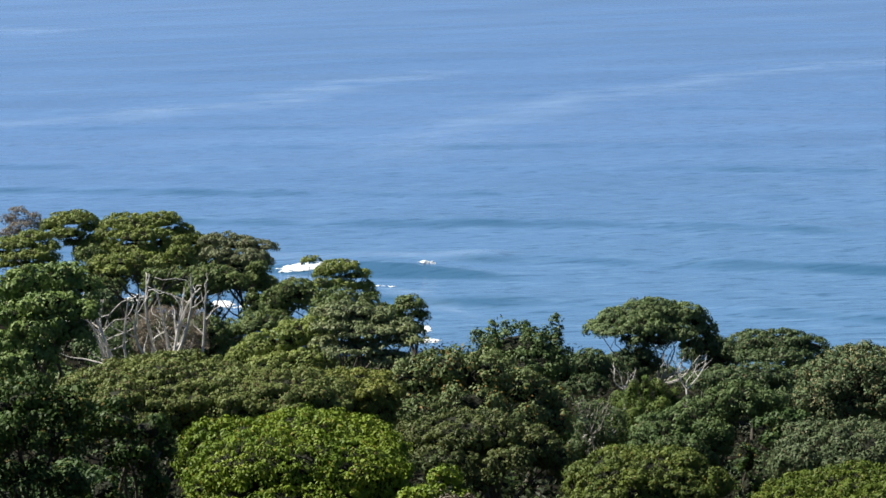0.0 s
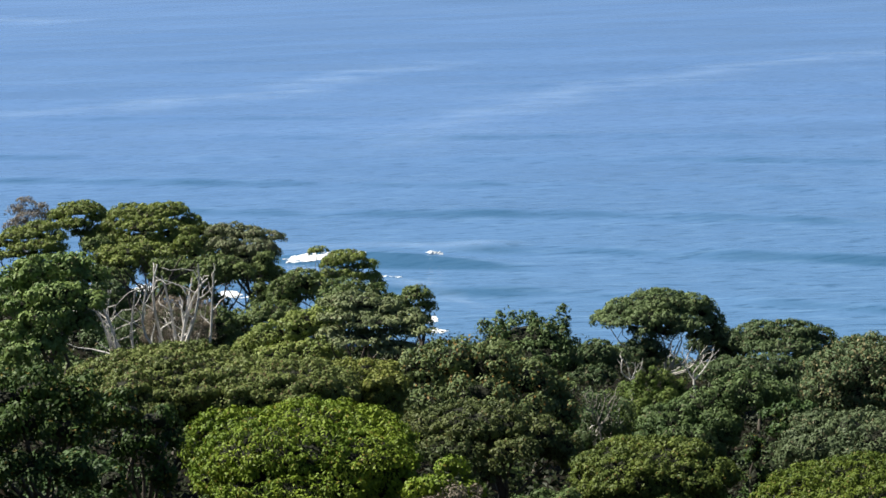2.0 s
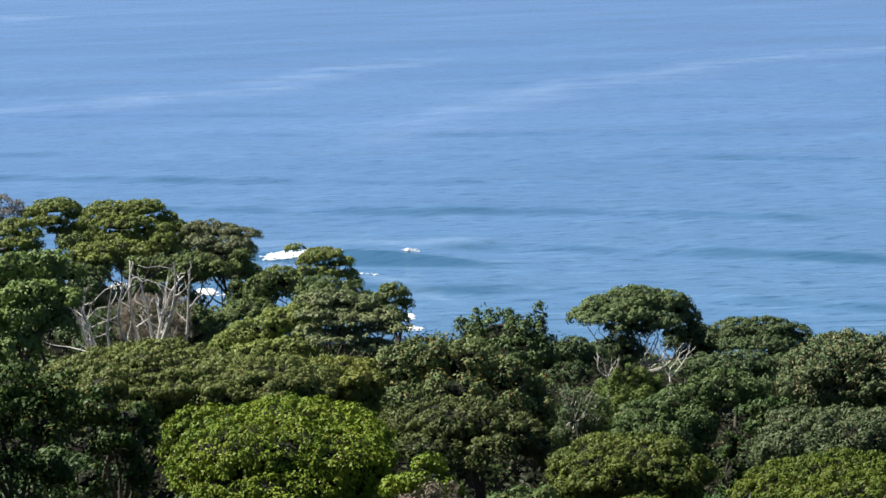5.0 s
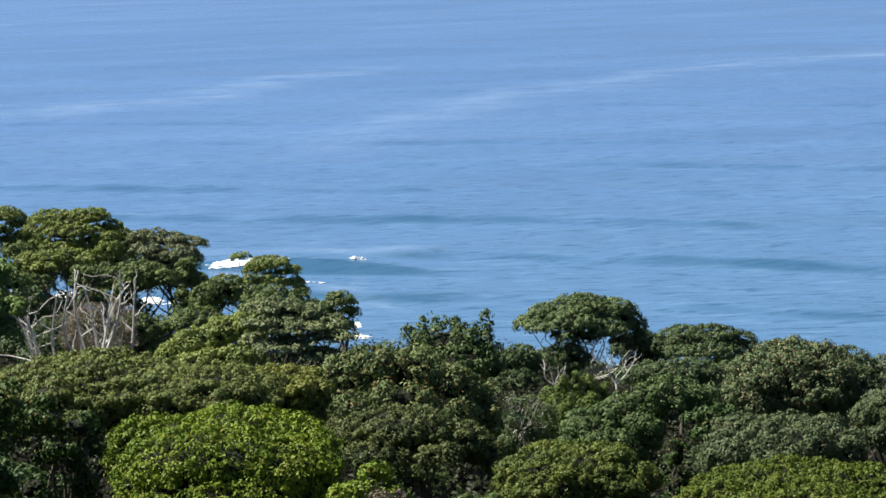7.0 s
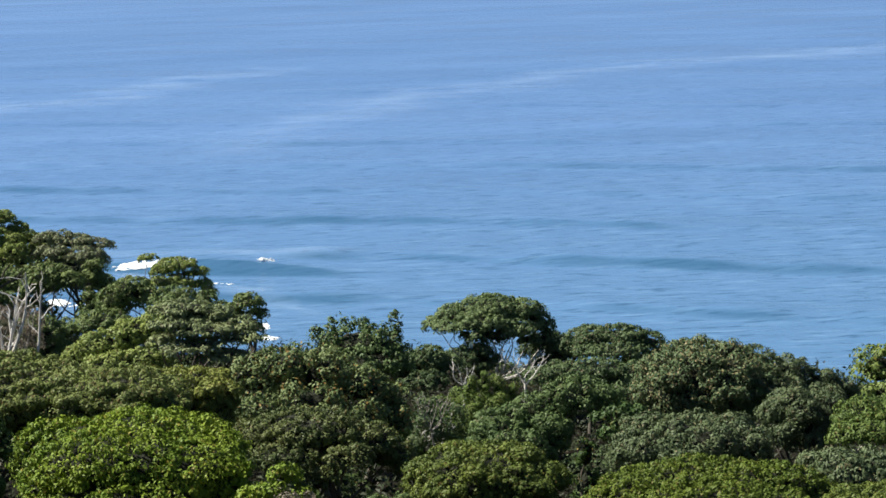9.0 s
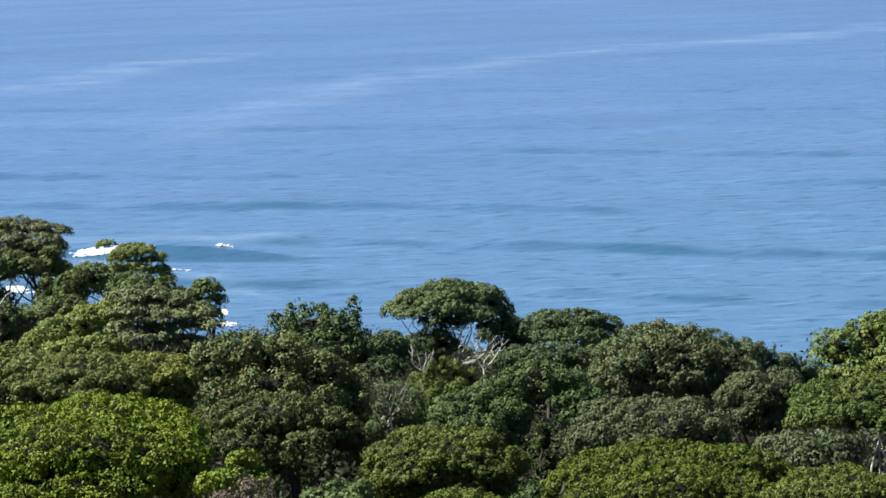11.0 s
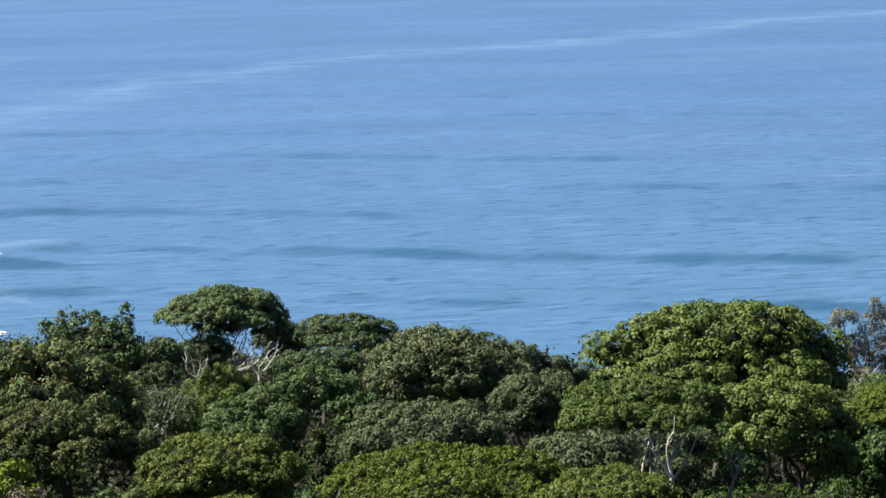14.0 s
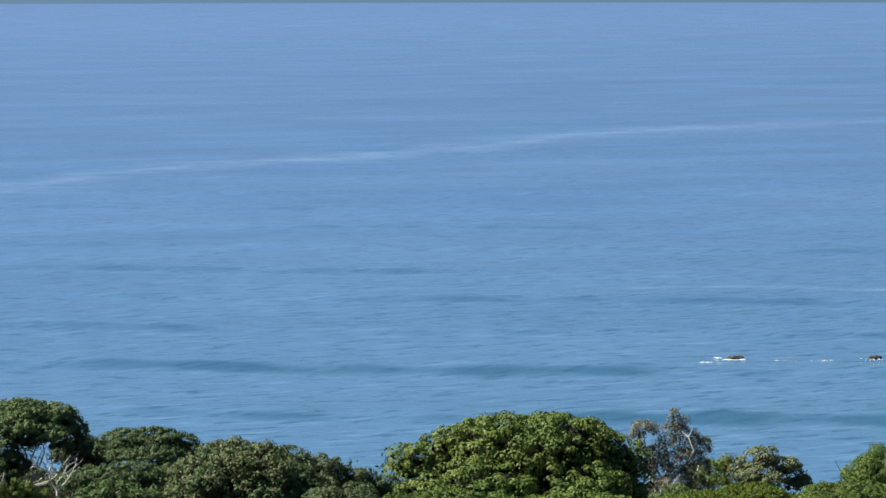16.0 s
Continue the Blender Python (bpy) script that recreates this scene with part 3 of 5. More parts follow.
KINDS = {
    "broad": style("broad", 0.206, 0.50, "boughs", 13, "dark glossy broad-leaved tree with pale thin stems", 0.5, 0.8, 1.15, 0.34, -0.8, ragged=0.9, cover=1.15, lobe=0.34),
    "broad_low": style("broad", 0.206, 0.50, "boughs", 11, "dark broad-leaved tree deep in shade", 0.55, 0.8, 1.25, 0.35, -0.8, ragged=0.9, cover=1.0, lobe=0.32),
    "bright": style("bright", 0.18, 0.44, "dome", 12, "dense bright yellow-green domed bush in full sun", clump=0.29, flat=0.7, gap=1.02, drop=0.13, low=-0.75, square=4.0, crease=0.1, upright=0.66, ragged=1.0, cover=1.25),
    "bright_small": style("bright", 0.18, 0.56, "boughs", 6, "small bright yellow-green bush beside the big one", clump=0.28, flat=0.75, gap=1.0, drop=0.12, low=-0.7, upright=0.3, ragged=0.8, cover=1.3),
    "olive": style("olive", 0.23, 0.48, "boughs", 9, "rounded olive-green tree crown among the forest", clump=0.42, flat=0.65, gap=1.0, drop=0.08, low=-0.6, upright=0.3),
    "olive_cap": style("olive_dark", 0.17, 0.5, "boughs", 13, "olive-green tree whose crown overhangs a dark hollow", clump=0.3, flat=0.6, gap=1.0, drop=0.1, low=-0.2, square=2.6, crease=0.14, upright=0.3, lobe=0.3),
    "twigs": style("twigs", 0.172, 0.22, "boughs", 9, "tangle of dry grey twigs under the dead tree", 0.5, 0.9, 1.3, 0.3, -0.7, ragged=1.0, cover=0.5, bark=PALE),
    "lit": style("slope", 0.258, 0.46, "boughs", 9, "sunlit soft green tree on the coastal slope", clump=0.45, flat=0.6, gap=1.0, drop=0.06, low=-0.6, upright=0.35, lobe=0.34),
    "olive_dome": style("olive_dome", 0.15, 0.5, "dome", 12, "smooth domed olive-green tree with small leaves", clump=0.24, flat=0.6, gap=0.92, drop=0.05, low=-0.6, square=2.6, crease=0.14, upright=0.28, ragged=0.4),
    "moss_dome": style("moss", 0.155, 0.5, "dome", 14, "wide mossy-green domed tree with small leaves", clump=0.25, flat=0.6, gap=0.92, drop=0.05, low=-0.6, square=2.5, crease=0.15, upright=0.28, ragged=0.4),
    "moss": style("moss_light", 0.18, 0.48, "pads", 16, "spreading moss-green tree on a pale forked trunk", clump=0.3, flat=0.55, gap=0.95, drop=0.06, low=-0.2, upright=0.35, bark=PALE, lobe=0.36),
    "hedge": style("hedge", 0.18, 0.46, "dome", 14, "low wind-clipped olive-brown thicket on the slope", clump=0.32, flat=0.65, gap=1.0, drop=0.08, low=-0.6, square=2.2, crease=0.16, upright=0.35, ragged=0.45),
    "yellow": style("yellow", 0.19, 0.46, "dome", 10, "flat-topped yellowish-green tree in the thicket", clump=0.32, flat=0.6, gap=1.0, drop=0.07, low=-0.6, square=2.6, crease=0.15, upright=0.3, ragged=0.6),
    "rust": style("rust", 0.258, 0.46, "boughs", 15, "green tree flecked with rusty yellow young leaves", 0.55, 0.75, 1.1, 0.16, -0.7, ragged=0.9, cover=1.2, lobe=0.32),
    "rust_pale": style("rust_pale", 0.26, 0.4, "dome", 14, "round tree with pale rusty tips on its leaves", clump=0.4, flat=0.85, gap=1.08, drop=0.12, low=-0.7, square=2.1, crease=0.14, upright=0.42, ragged=1.0, cover=1.2),
    "deep": style("deep", 0.292, 0.50, "boughs", 8, "deep green shady tree with heavy leafy boughs", 0.6, 0.7, 1.1, 0.15, -0.7),
    "layered": style("slope_grey", 0.31, 0.46, "pads", 15, "grey-green tree with boughs in flat layers", 0.48, 0.36, 1.0, 0.10, -0.3, upright=0.8, lobe=0.36),
    "spiky": style("blue", 0.292, 0.46, "spires", 13, "dark green tree with upright leafy shoots on top", 0.6, 0.9, 1.1, 0.14, -0.7, ragged=0.9, cover=1.3, lobe=0.34),
    "umbrella": style("umbrella", 0.25, 0.5, "pads", 26, "umbrella-shaped green tree on spreading bare limbs", clump=0.46, flat=0.5, gap=0.9, drop=0.05, low=-0.1, upright=0.4, bark=PALE, lobe=0.26),
    "grey": style("grey", 0.3, 0.46, "boughs", 11, "greyish-green rounded tree near the shore", clump=0.55, flat=0.55, gap=1.0, drop=0.08, low=-0.5, upright=0.4, lobe=0.36),
    "fresh": style("fresh", 0.206, 0.30, "boughs", 8, "fresh green feathery tree standing between darker ones", 0.5, 1.0, 1.0, 0.05, -0.7, ragged=0.8),
    "stemmy": style("grey", 0.224, 0.40, "boughs", 9, "thin grey shrub with bare pale twigs showing", 0.5, 0.8, 1.3, 0.28, -0.7, ragged=1.0, cover=0.9, bark=PALE),
    "blue": style("blue", 0.22, 0.48, "dome", 16, "large blue-green domed tree crown", clump=0.38, flat=0.65, gap=1.0, drop=0.06, low=-0.6, square=2.2, crease=0.16, upright=0.25, ragged=0.6),
    "greyleaf": style("greyleaf", 0.232, 0.42, "boughs", 13, "grey-green tree with dense narrow leaves", clump=0.4, flat=0.7, gap=1.05, drop=0.09, low=-0.6, upright=0.3, ragged=0.7, lobe=0.36),
    "bigleaf": style("bigleaf", 0.25, 0.55, "dome", 22, "wide bright green tree with large rosettes of leaves", 0.6, 0.55, 0.98, 0.08, -0.5, 3.2, 0.12, 0.5, 0.4, 1.4),
    "bigleaf_low": style("bigleaf", 0.25, 0.55, "boughs", 9, "lower bright green tree with large leaf rosettes", 0.6, 0.55, 1.0, 0.10, -0.6, upright=0.5, ragged=0.4, cover=1.4),
    "ghost": style("ghost", 0.206, 0.36, "pads", 26, "half-bare grey tree with pale trunk and dry tufts", 0.42, 0.85, 1.1, 0.14, -0.7, ragged=1.0, cover=0.94, bark=PALE, lobe=0.22),
    "brown": style("brown", 0.25, 0.42, "pads", 14, "dry brownish tree thin of leaf by the sea", 0.5, 0.7, 1.0, 0.1, -0.5, ragged=1.0, cover=0.93, bark=PALE, lobe=0.32),
    "far": style("far", 0.3, 0.5, "pads", 18, "flat-topped green coastal tree above the beach", clump=0.5, flat=0.55, gap=0.92, drop=0.05, low=-0.1, upright=0.42, bark=BARK, lobe=0.3),
    "mist": style("mist", 0.3, 0.46, "pads", 16, "coastal tree before the sea, haze in its grey-green leaves", clump=0.5, flat=0.6, gap=1.0, drop=0.08, low=-0.3, upright=0.4, ragged=0.6, bark=BARK, lobe=0.3),
    "far_dark": style("far_dark", 0.34, 0.48, "boughs", 10, "dark green coastal tree in front of the surf", clump=0.6, flat=0.55, gap=1.0, drop=0.1, low=-0.6, upright=0.45, lobe=0.36),
    "bluff": style("bluff", 0.31, 0.5, "boughs", 18, "tall green tree at the edge of the coastal thicket", clump=0.6, flat=0.5, gap=1.05, drop=0.12, low=-0.8, upright=0.55, lobe=0.3),
    # near fillers all take dark leaves, putting the gaps' shade into colour
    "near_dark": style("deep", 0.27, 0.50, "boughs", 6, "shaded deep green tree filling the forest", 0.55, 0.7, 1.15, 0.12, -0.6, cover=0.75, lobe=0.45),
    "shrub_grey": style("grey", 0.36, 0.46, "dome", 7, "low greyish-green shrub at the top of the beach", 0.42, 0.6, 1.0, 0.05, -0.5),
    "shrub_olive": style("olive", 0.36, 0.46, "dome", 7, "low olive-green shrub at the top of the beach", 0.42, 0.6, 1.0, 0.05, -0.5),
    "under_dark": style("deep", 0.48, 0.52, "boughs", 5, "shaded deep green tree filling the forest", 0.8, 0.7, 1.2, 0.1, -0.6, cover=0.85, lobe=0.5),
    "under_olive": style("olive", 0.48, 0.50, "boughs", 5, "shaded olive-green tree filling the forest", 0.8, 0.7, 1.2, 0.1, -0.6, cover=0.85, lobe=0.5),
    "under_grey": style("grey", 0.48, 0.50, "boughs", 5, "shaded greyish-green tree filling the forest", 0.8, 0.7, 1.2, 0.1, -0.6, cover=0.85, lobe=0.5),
}


def unit_ball(level):
    ball = bmesh.new()
    bmesh.ops.create_icosphere(ball, subdivisions=level, radius=1)
    v, f = np.array([q.co[:] for q in ball.verts]), np.array([[q.index for q in face.verts] for face in ball.faces])
    ball.free()
    return v, f


BALL_V, BALL_F = unit_ball(2)
GLOBE_V, GLOBE_F = unit_ball(4)


def skin(lobe_, d, crease, seed, scale):
    """Points and normals on a lobe of a crown in the directions d, with soft bulges and creases."""
    mid, ax, ay, up, down, square = lobe_
    rho, z = np.hypot(d[:, 0], d[:, 1]), d[:, 2]
    k = (rho ** square + np.abs(z) ** square) ** (-1 / square)
    half = np.where(z[:, None] > 0, [[ax, ay, up]], [[ax, ay, down]])
    p = d * k[:, None] * half
    wave = np.array([abs(noise.noise(Vector(q) * scale + Vector((seed * 1.7, 0, seed * 0.3)))) for q in p + mid]) * 2.3
    n_ = np.stack([d[:, 0] * (rho + 1e-6) ** (square - 2) / ax, d[:, 1] * (rho + 1e-6) ** (square - 2) / ay,
                   np.sign(z) * np.abs(z) ** (square - 1) / np.where(z > 0, up, down)], 1)
    n_ /= np.linalg.norm(n_, axis=1, keepdims=True) + 1e-9
    return p * (1 - crease + crease * np.minimum(wave, 1.2))[:, None], n_


def lobes_of(k, rng, mid, rx, ry, up, down):
    """The rounded masses that make up a crown: their middles, half widths, heights above and below, and squareness."""
    form, count, size = k["form"], k["lobes"], k["lobe"]
    mean = (rx * ry) ** 0.5
    made = []
    g = (np.arange(count) + 0.5) / count
    ang = np.arange(count) * 2.39996 + rng.uniform(0, 6.3)
    if form == "dome":
        made.append((mid, rx * 0.97, ry * 0.97, up * 0.96, down, k["square"]))
        for i in range(count):
            z = 0.92 - 1.0 * g[i] + rng.normal(0, 0.05)
            d = np.array([[math.cos(ang[i]) * math.sqrt(max(0, 1 - z * z)), math.sin(ang[i]) * math.sqrt(max(0, 1 - z * z)), z]])
            p, _ = skin(made[0], d, 0.0, 0, 1.0)
            r = mean * 0.24 * rng.uniform(0.75, 1.3)
            made.append((mid + p[0] * 0.84, r, r, min(r, up * 0.22), min(r, up * 0.3), 2.0))
    elif form == "pads":
        for i in range(count):
            rho = math.sqrt(g[i]) * (1 - size * 0.8)
            tier = 1.0 if rng.random() < 0.72 else rng.uniform(0.45, 0.8)
            r = mean * size * rng.uniform(0.75, 1.3)
            thick = min(r * 0.5, up * 0.42) * rng.uniform(0.8, 1.2)
            z = (up - thick) * (1 - (rho / 0.92) ** 2) ** 0.7 * tier - (down * 0.8 * rng.random() if tier < 1 else 0)
            made.append((mid + np.array([math.cos(ang[i]) * rho * rx, math.sin(ang[i]) * rho * ry, z]), r, r, thick, thick * 0.35, 2.2))
    else:
        made.append((mid, rx * 0.72, ry * 0.72, up * 0.74, down * 0.8, 2.2))
        for i in range(count):
            z = np.clip(0.95 - 1.45 * g[i] + rng.normal(0, 0.08), -0.6, 1)
            d = np.array([[math.cos(ang[i]) * math.sqrt(max(0, 1 - z * z)), math.sin(ang[i]) * math.sqrt(max(0, 1 - z * z)), z]])
            r = mean * size * rng.uniform(0.75, 1.3)
            tall = min(r * 0.8, up * 0.5)
            p, _ = skin((mid, max(rx - r, 0.1), max(ry - r, 0.1), max(up - tall, 0.1), max(down - tall * 0.3, 0.1), 2.4), d, 0.0, 0, 1.0)
            made.append((mid + p[0] * rng.uniform(0.86, 1.0), r, r, tall, tall * 0.8, 2.1))
        if form == "spires":
            for i in range(7):
                a_, rho = rng.uniform(0, 6.3), rng.uniform(0.15, 0.8)
                r = mean * 0.13 * rng.uniform(0.8, 1.2)
                z = up * (math.sqrt(1 - rho * rho) - 0.28)
                made.append((mid + np.array([math.cos(a_) * rho * rx, math.sin(a_) * rho * ry, z]), r, r, up * rng.uniform(0.34, 0.48), 0.4, 1.5))
    return made


def crown(k, rng, seed, lobes):
    """Leaves over the lobes in clumps with gaps between them, and a near-black core in each lobe for the shade within.
    """
    leaves, cv, cf, done = [], [], [], 0
    space = k["clump"] * k["gap"] * 1.6
    area = 0.5 * k["ln"] ** 2 * k["wide"] * 1.05
    count = max(7, int(k["cover"] * 0.93 * space ** 2 / area))
    low = k["low"]
    airy = k["cover"] < 0.95
    for i, lobe_ in enumerate(lobes):
        mid, ax, ay, up, down, square = lobe_
        size = 3.2 * ax * ay + 4.0 * (ax + ay) / 2 * (up + 0.4 * down)
        near_ = min(space, ax * 0.9)
        each = max(7, int(count * (near_ / space) ** 2))
        m = int(size / near_ ** 2 * 5) + 12
        d = rng.normal(0, 1, (m, 3))
        d /= np.linalg.norm(d, axis=1, keepdims=True)
        d = d[d[:, 2] > low + rng.normal(0, 0.10, m)]
        p, n_ = skin(lobe_, d, k["crease"], seed + i, 0.42 / max(k["clump"], 0.3))
        q = mid + p
        keep = np.ones(len(q), bool)
        for j, (mj, axj, ayj, upj, downj, sqj) in enumerate(lobes):
            if j != i:
                e = q - mj
                e = e / np.stack([np.full(len(q), axj), np.full(len(q), ayj), np.where(e[:, 2] > 0, upj, downj)], 1)
                keep &= (e * e).sum(1) > 0.80
        q, n_ = q[keep], n_[keep]
        if len(q):
            first = apart(q, near_ * 0.92, rng)
            first = first[rng.random(len(first)) > k["drop"]]
            # fewer on the side turned away from the hill
            first = first[(n_[first, 1] < 0.45) | (rng.random(len(first)) < 0.4)]
            q, n_ = q[first], n_[first]
        if len(q):
            q = q - n_ * min(k["clump"], 0.6 * ax, 0.6 * up) * (0.45 + 0.6 * rng.random((len(q), 1)) ** 2) + rng.normal(0, space * 0.12, q.shape)
            leaves.append(clumps(q, n_, k["clump"] * near_ / space, k["flat"], each, k["upright"], k["ln"], k["wide"], k["ragged"], rng))
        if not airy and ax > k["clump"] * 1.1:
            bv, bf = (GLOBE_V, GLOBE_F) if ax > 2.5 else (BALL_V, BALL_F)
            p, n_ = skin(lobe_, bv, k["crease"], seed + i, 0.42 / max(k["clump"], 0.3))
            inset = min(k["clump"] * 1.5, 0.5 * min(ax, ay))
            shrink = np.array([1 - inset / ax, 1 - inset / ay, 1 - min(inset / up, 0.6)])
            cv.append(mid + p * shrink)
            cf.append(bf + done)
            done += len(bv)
    if not cv:
        mid = lobes[0][0]
        cv, cf = [mid + BALL_V * 0.15], [BALL_F]
    return np.concatenate(leaves), np.concatenate(cv), np.concatenate(cf)


def tree(kind, x, y, top, rx, h, seed):
    """One tree: trunk, limbs and a crown rx wide to each side, whose top stands at that height and whose leafy part is h deep."""
    k = KINDS[kind]
    filler = kind.startswith(("under", "near", "shrub"))
    rng = np.random.default_rng(seed)
    base_z = float(land(np.array(x), np.array(y)))
    rx, top = rx - 0.1, top - 0.12
    ry = rx * 0.85
    up, down = h * 0.66, h * 0.34
    if k["form"] == "pads":
        up, down = h * 0.85, h * 0.15
    elif k["low"] < -0.3:
        down = max(down, 0.22 * (top - base_z))
    cz = top - up
    return raised(k, rng, x, y, seed, lobes_of(k, rng, np.array([x, y, cz]), rx, ry, up, down), filler=filler)


def grown(kind, x, y, seed, masses, thick=1.0):
    """One tree whose crown is made of these masses: (across and out from the trunk, top's height, half width, depth)."""
    k = KINDS[kind]
    lobes = [(np.array([x + dx, y + dy, t_ - 0.3 * k["clump"] - d_ * 0.6]), r, r * 0.85, d_ * 0.6, d_ * 0.4, 2.2) for dx, dy, t_, r, d_ in masses]
    return raised(k, np.random.default_rng(seed), x, y, seed, lobes, thick, masses=True)


def raised(k, rng, x, y, seed, lobes, thick=1.0, filler=False, masses=False):
    """A tree under the lobes of its crown: leaves, trunk and limbs."""
    base_z = float(land(np.array(x), np.array(y)))
    top = max(q[0][2] + q[3] for q in lobes)
    low_ = min(q[0][2] - q[4] for q in lobes)
    rx = max(abs(q[0][0] - x) + q[1] for q in lobes)
    ry, h = rx * 0.85, top - low_
    up = h * (0.85 if k["form"] == "pads" else 0.66)
    cz = top - up
    v1, cv, cf = crown(k, rng, seed, lobes)
    origin = np.array([x, y, base_z])
    thing = new("tree")
    thing.location = origin
    tagged(thing, k["label"], "tree", "forest between hill and sea")
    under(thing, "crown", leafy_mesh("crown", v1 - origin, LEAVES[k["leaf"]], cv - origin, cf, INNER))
    # trunk and limbs
    tall = cz - base_z
    r0 = (0.08 + 0.016 * (top - base_z)) * thick
    fork = np.array([x + rng.normal(0, 0.3), y + rng.normal(0, 0.3), base_z + max(0.5 * tall, 0.8)])
    pts, rad = bent((x, y, base_z - 0.3), fork, r0 * 1.25, r0 * 0.85, rng, 0.05)
    tv, tf = tube(pts - origin, rad)
    under(thing, "trunk", mesh_of("trunk", tv, tf, k["bark"], True))
    ends = []
    if k["form"] == "pads":
        ends = [lobe_[0] - np.array([0, 0, lobe_[4]]) for lobe_ in lobes]
    elif masses:
        ends = [lobe_[0] for lobe_ in sorted(lobes, key=lambda q: -q[1])[:6]]
    else:
        for i in range(3 if filler else 6):
            a_ = i * (2.1 if filler else 1.05) + rng.uniform(0, 0.6)
            far = rng.uniform(0.5, 0.72)
            ends.append(np.array([x + math.cos(a_) * rx * far, y + math.sin(a_) * ry * far, cz + up * rng.uniform(0.1, 0.45)]))
    for end in ends:
        many = len(ends) > 8
        pts, rad = bent(fork - np.array([0, 0, 0.2]), end, r0 * (0.42 if many else 0.62), r0 * 0.14, rng, 0.09, 8, 0.06)
        av, af = tube(pts - origin, rad, 6)
        for s in () if filler else (4, 6) if many else (3, 4, 5, 6):
            stray = (0.08 if masses else 0.18) * rx
            tip = pts[s] + np.array([rng.normal(0, stray), rng.normal(0, stray), rng.uniform(0.1, 0.3) * h])
            tip[2] = min(tip[2], end[2] + 0.1 if masses else top - 0.25 * h)
            bp, brr = bent(pts[s], tip, rad[s] * 0.6, 0.02, rng, 0.1, 5)
            bv, bf = tube(bp - origin, brr, 5)
            af = af + [tuple(i + len(av) for i in f) for f in bf]
            av = av + bv
        under(thing, "limb", mesh_of("limb", av, af, k["bark"], True))
    return thing


grown("broad", -17.3, 83.2, 11, [(0.1, 0.0, 41.3, 1.65, 1.9), (1.7, 0.0, 41.0, 1.18, 2.1), (-1.3, 0.0, 40.9, 1.42, 1.9), (-0.5, -1, 40.2, 1.41, 1.9), (1.3, -1.2, 39.8, 1.28, 1.6), (-0.1, -1.6, 38.3, 1.4, 1.6), (1.9, -1.2, 37.8, 0.94, 1.6), (-2.3, 0.0, 40.0, 1.43, 3.8)])
grown("broad_low", -13.7, 87.9, 12, [(-0.9, 0.0, 38.9, 1.49, 1.5), (0.5, 0.0, 38.4, 1.12, 1.5), (1.2, 0.0, 37.6, 0.7, 1.5), (-0.1, -1, 37.5, 1.11, 1.2), (-1.2, -1.4, 36.2, 0.99, 1.5), (0.9, -1, 36.3, 0.86, 1.5)])
grown("olive_cap", 2.3, 106.0, 15, [(-1.3, 0.0, 33.2, 3.26, 2.2), (-3.6, 0.0, 32.9, 2.23, 2.2), (1.2, 0.0, 32.5, 2.38, 2.2), (2.9, 0.0, 31.4, 1.49, 1.8), (0.5, -2.5, 32.0, 1.6, 1.5), (3.8, -1, 30.6, 0.83, 1.2), (-2.6, -2.2, 32.2, 2.04, 1.7), (-0.8, -3.2, 31.1, 0.93, 1.6)])
grown("bright_small", -0.7, 89.0, 14, [(0.4, 0.0, 35.1, 0.8, 1.0), (-0.3, -0.4, 34.5, 1.0, 1.1), (1.1, -0.5, 34.2, 0.75, 1.0), (-1.2, -0.3, 34.2, 0.75, 1.0)])
grown("rust", 2.5, 137.0, 24, [(-2.5, 0.0, 30.0, 2.28, 3.0), (0.1, 0.0, 29.5, 2.28, 3.4), (-4.7, 0.0, 29.3, 2.28, 3.0), (2.2, 0.0, 28.4, 2.29, 3.1), (-1.2, -2, 28.0, 2.63, 2.8), (1.7, -2, 26.7, 2.45, 2.5), (-4.1, -2, 27.4, 2.26, 2.8), (4.2, 0.5, 26.9, 1.46, 3.1), (4.7, -1, 25.7, 1.22, 2.3)])
grown("spiky", 5.9, 164.9, 29, [(-0.0, 0.0, 25.3, 3.43, 4.1), (-2.7, 0.0, 24.7, 1.74, 3.2), (2.6, 0.0, 24.5, 1.6, 3.7), (0.2, -2, 23.9, 3.62, 2.7), (3.4, 0, 22.6, 1.15, 2.5), (-2.0, -1.5, 23.5, 2.04, 2.5), (-3.4, 0.0, 25.2, 0.46, 1.5), (-2.2, 0.0, 25.9, 0.46, 1.9), (-1.1, 0.0, 26.0, 0.41, 1.7), (0.6, 0.0, 25.7, 0.46, 1.9), (3.0, 0.0, 26.2, 0.55, 2.5), (2.0, 0.0, 25.2, 0.46, 1.5), (-0.4, 0.0, 25.6, 0.41, 1.4)])
grown("fresh", 15.1, 167.3, 38, [(-0.0, 0.0, 20.0, 0.7, 2.9), (1.1, 0.0, 20.2, 0.7, 3.1), (2.3, 0.0, 19.7, 0.7, 2.8), (3.4, 0.0, 18.9, 0.66, 2.6), (-1.2, 0.0, 18.9, 0.75, 2.7), (-2.4, 0.0, 18.2, 0.7, 2.4), (-3.5, 0.0, 17.1, 0.75, 2.1), (-0.2, -1, 18.4, 1.77, 3.1), (1.8, -1, 18.4, 1.68, 3.1), (-2.0, -1, 17.0, 1.87, 2.6), (0.4, -1.5, 16.6, 2.33, 2.3)])
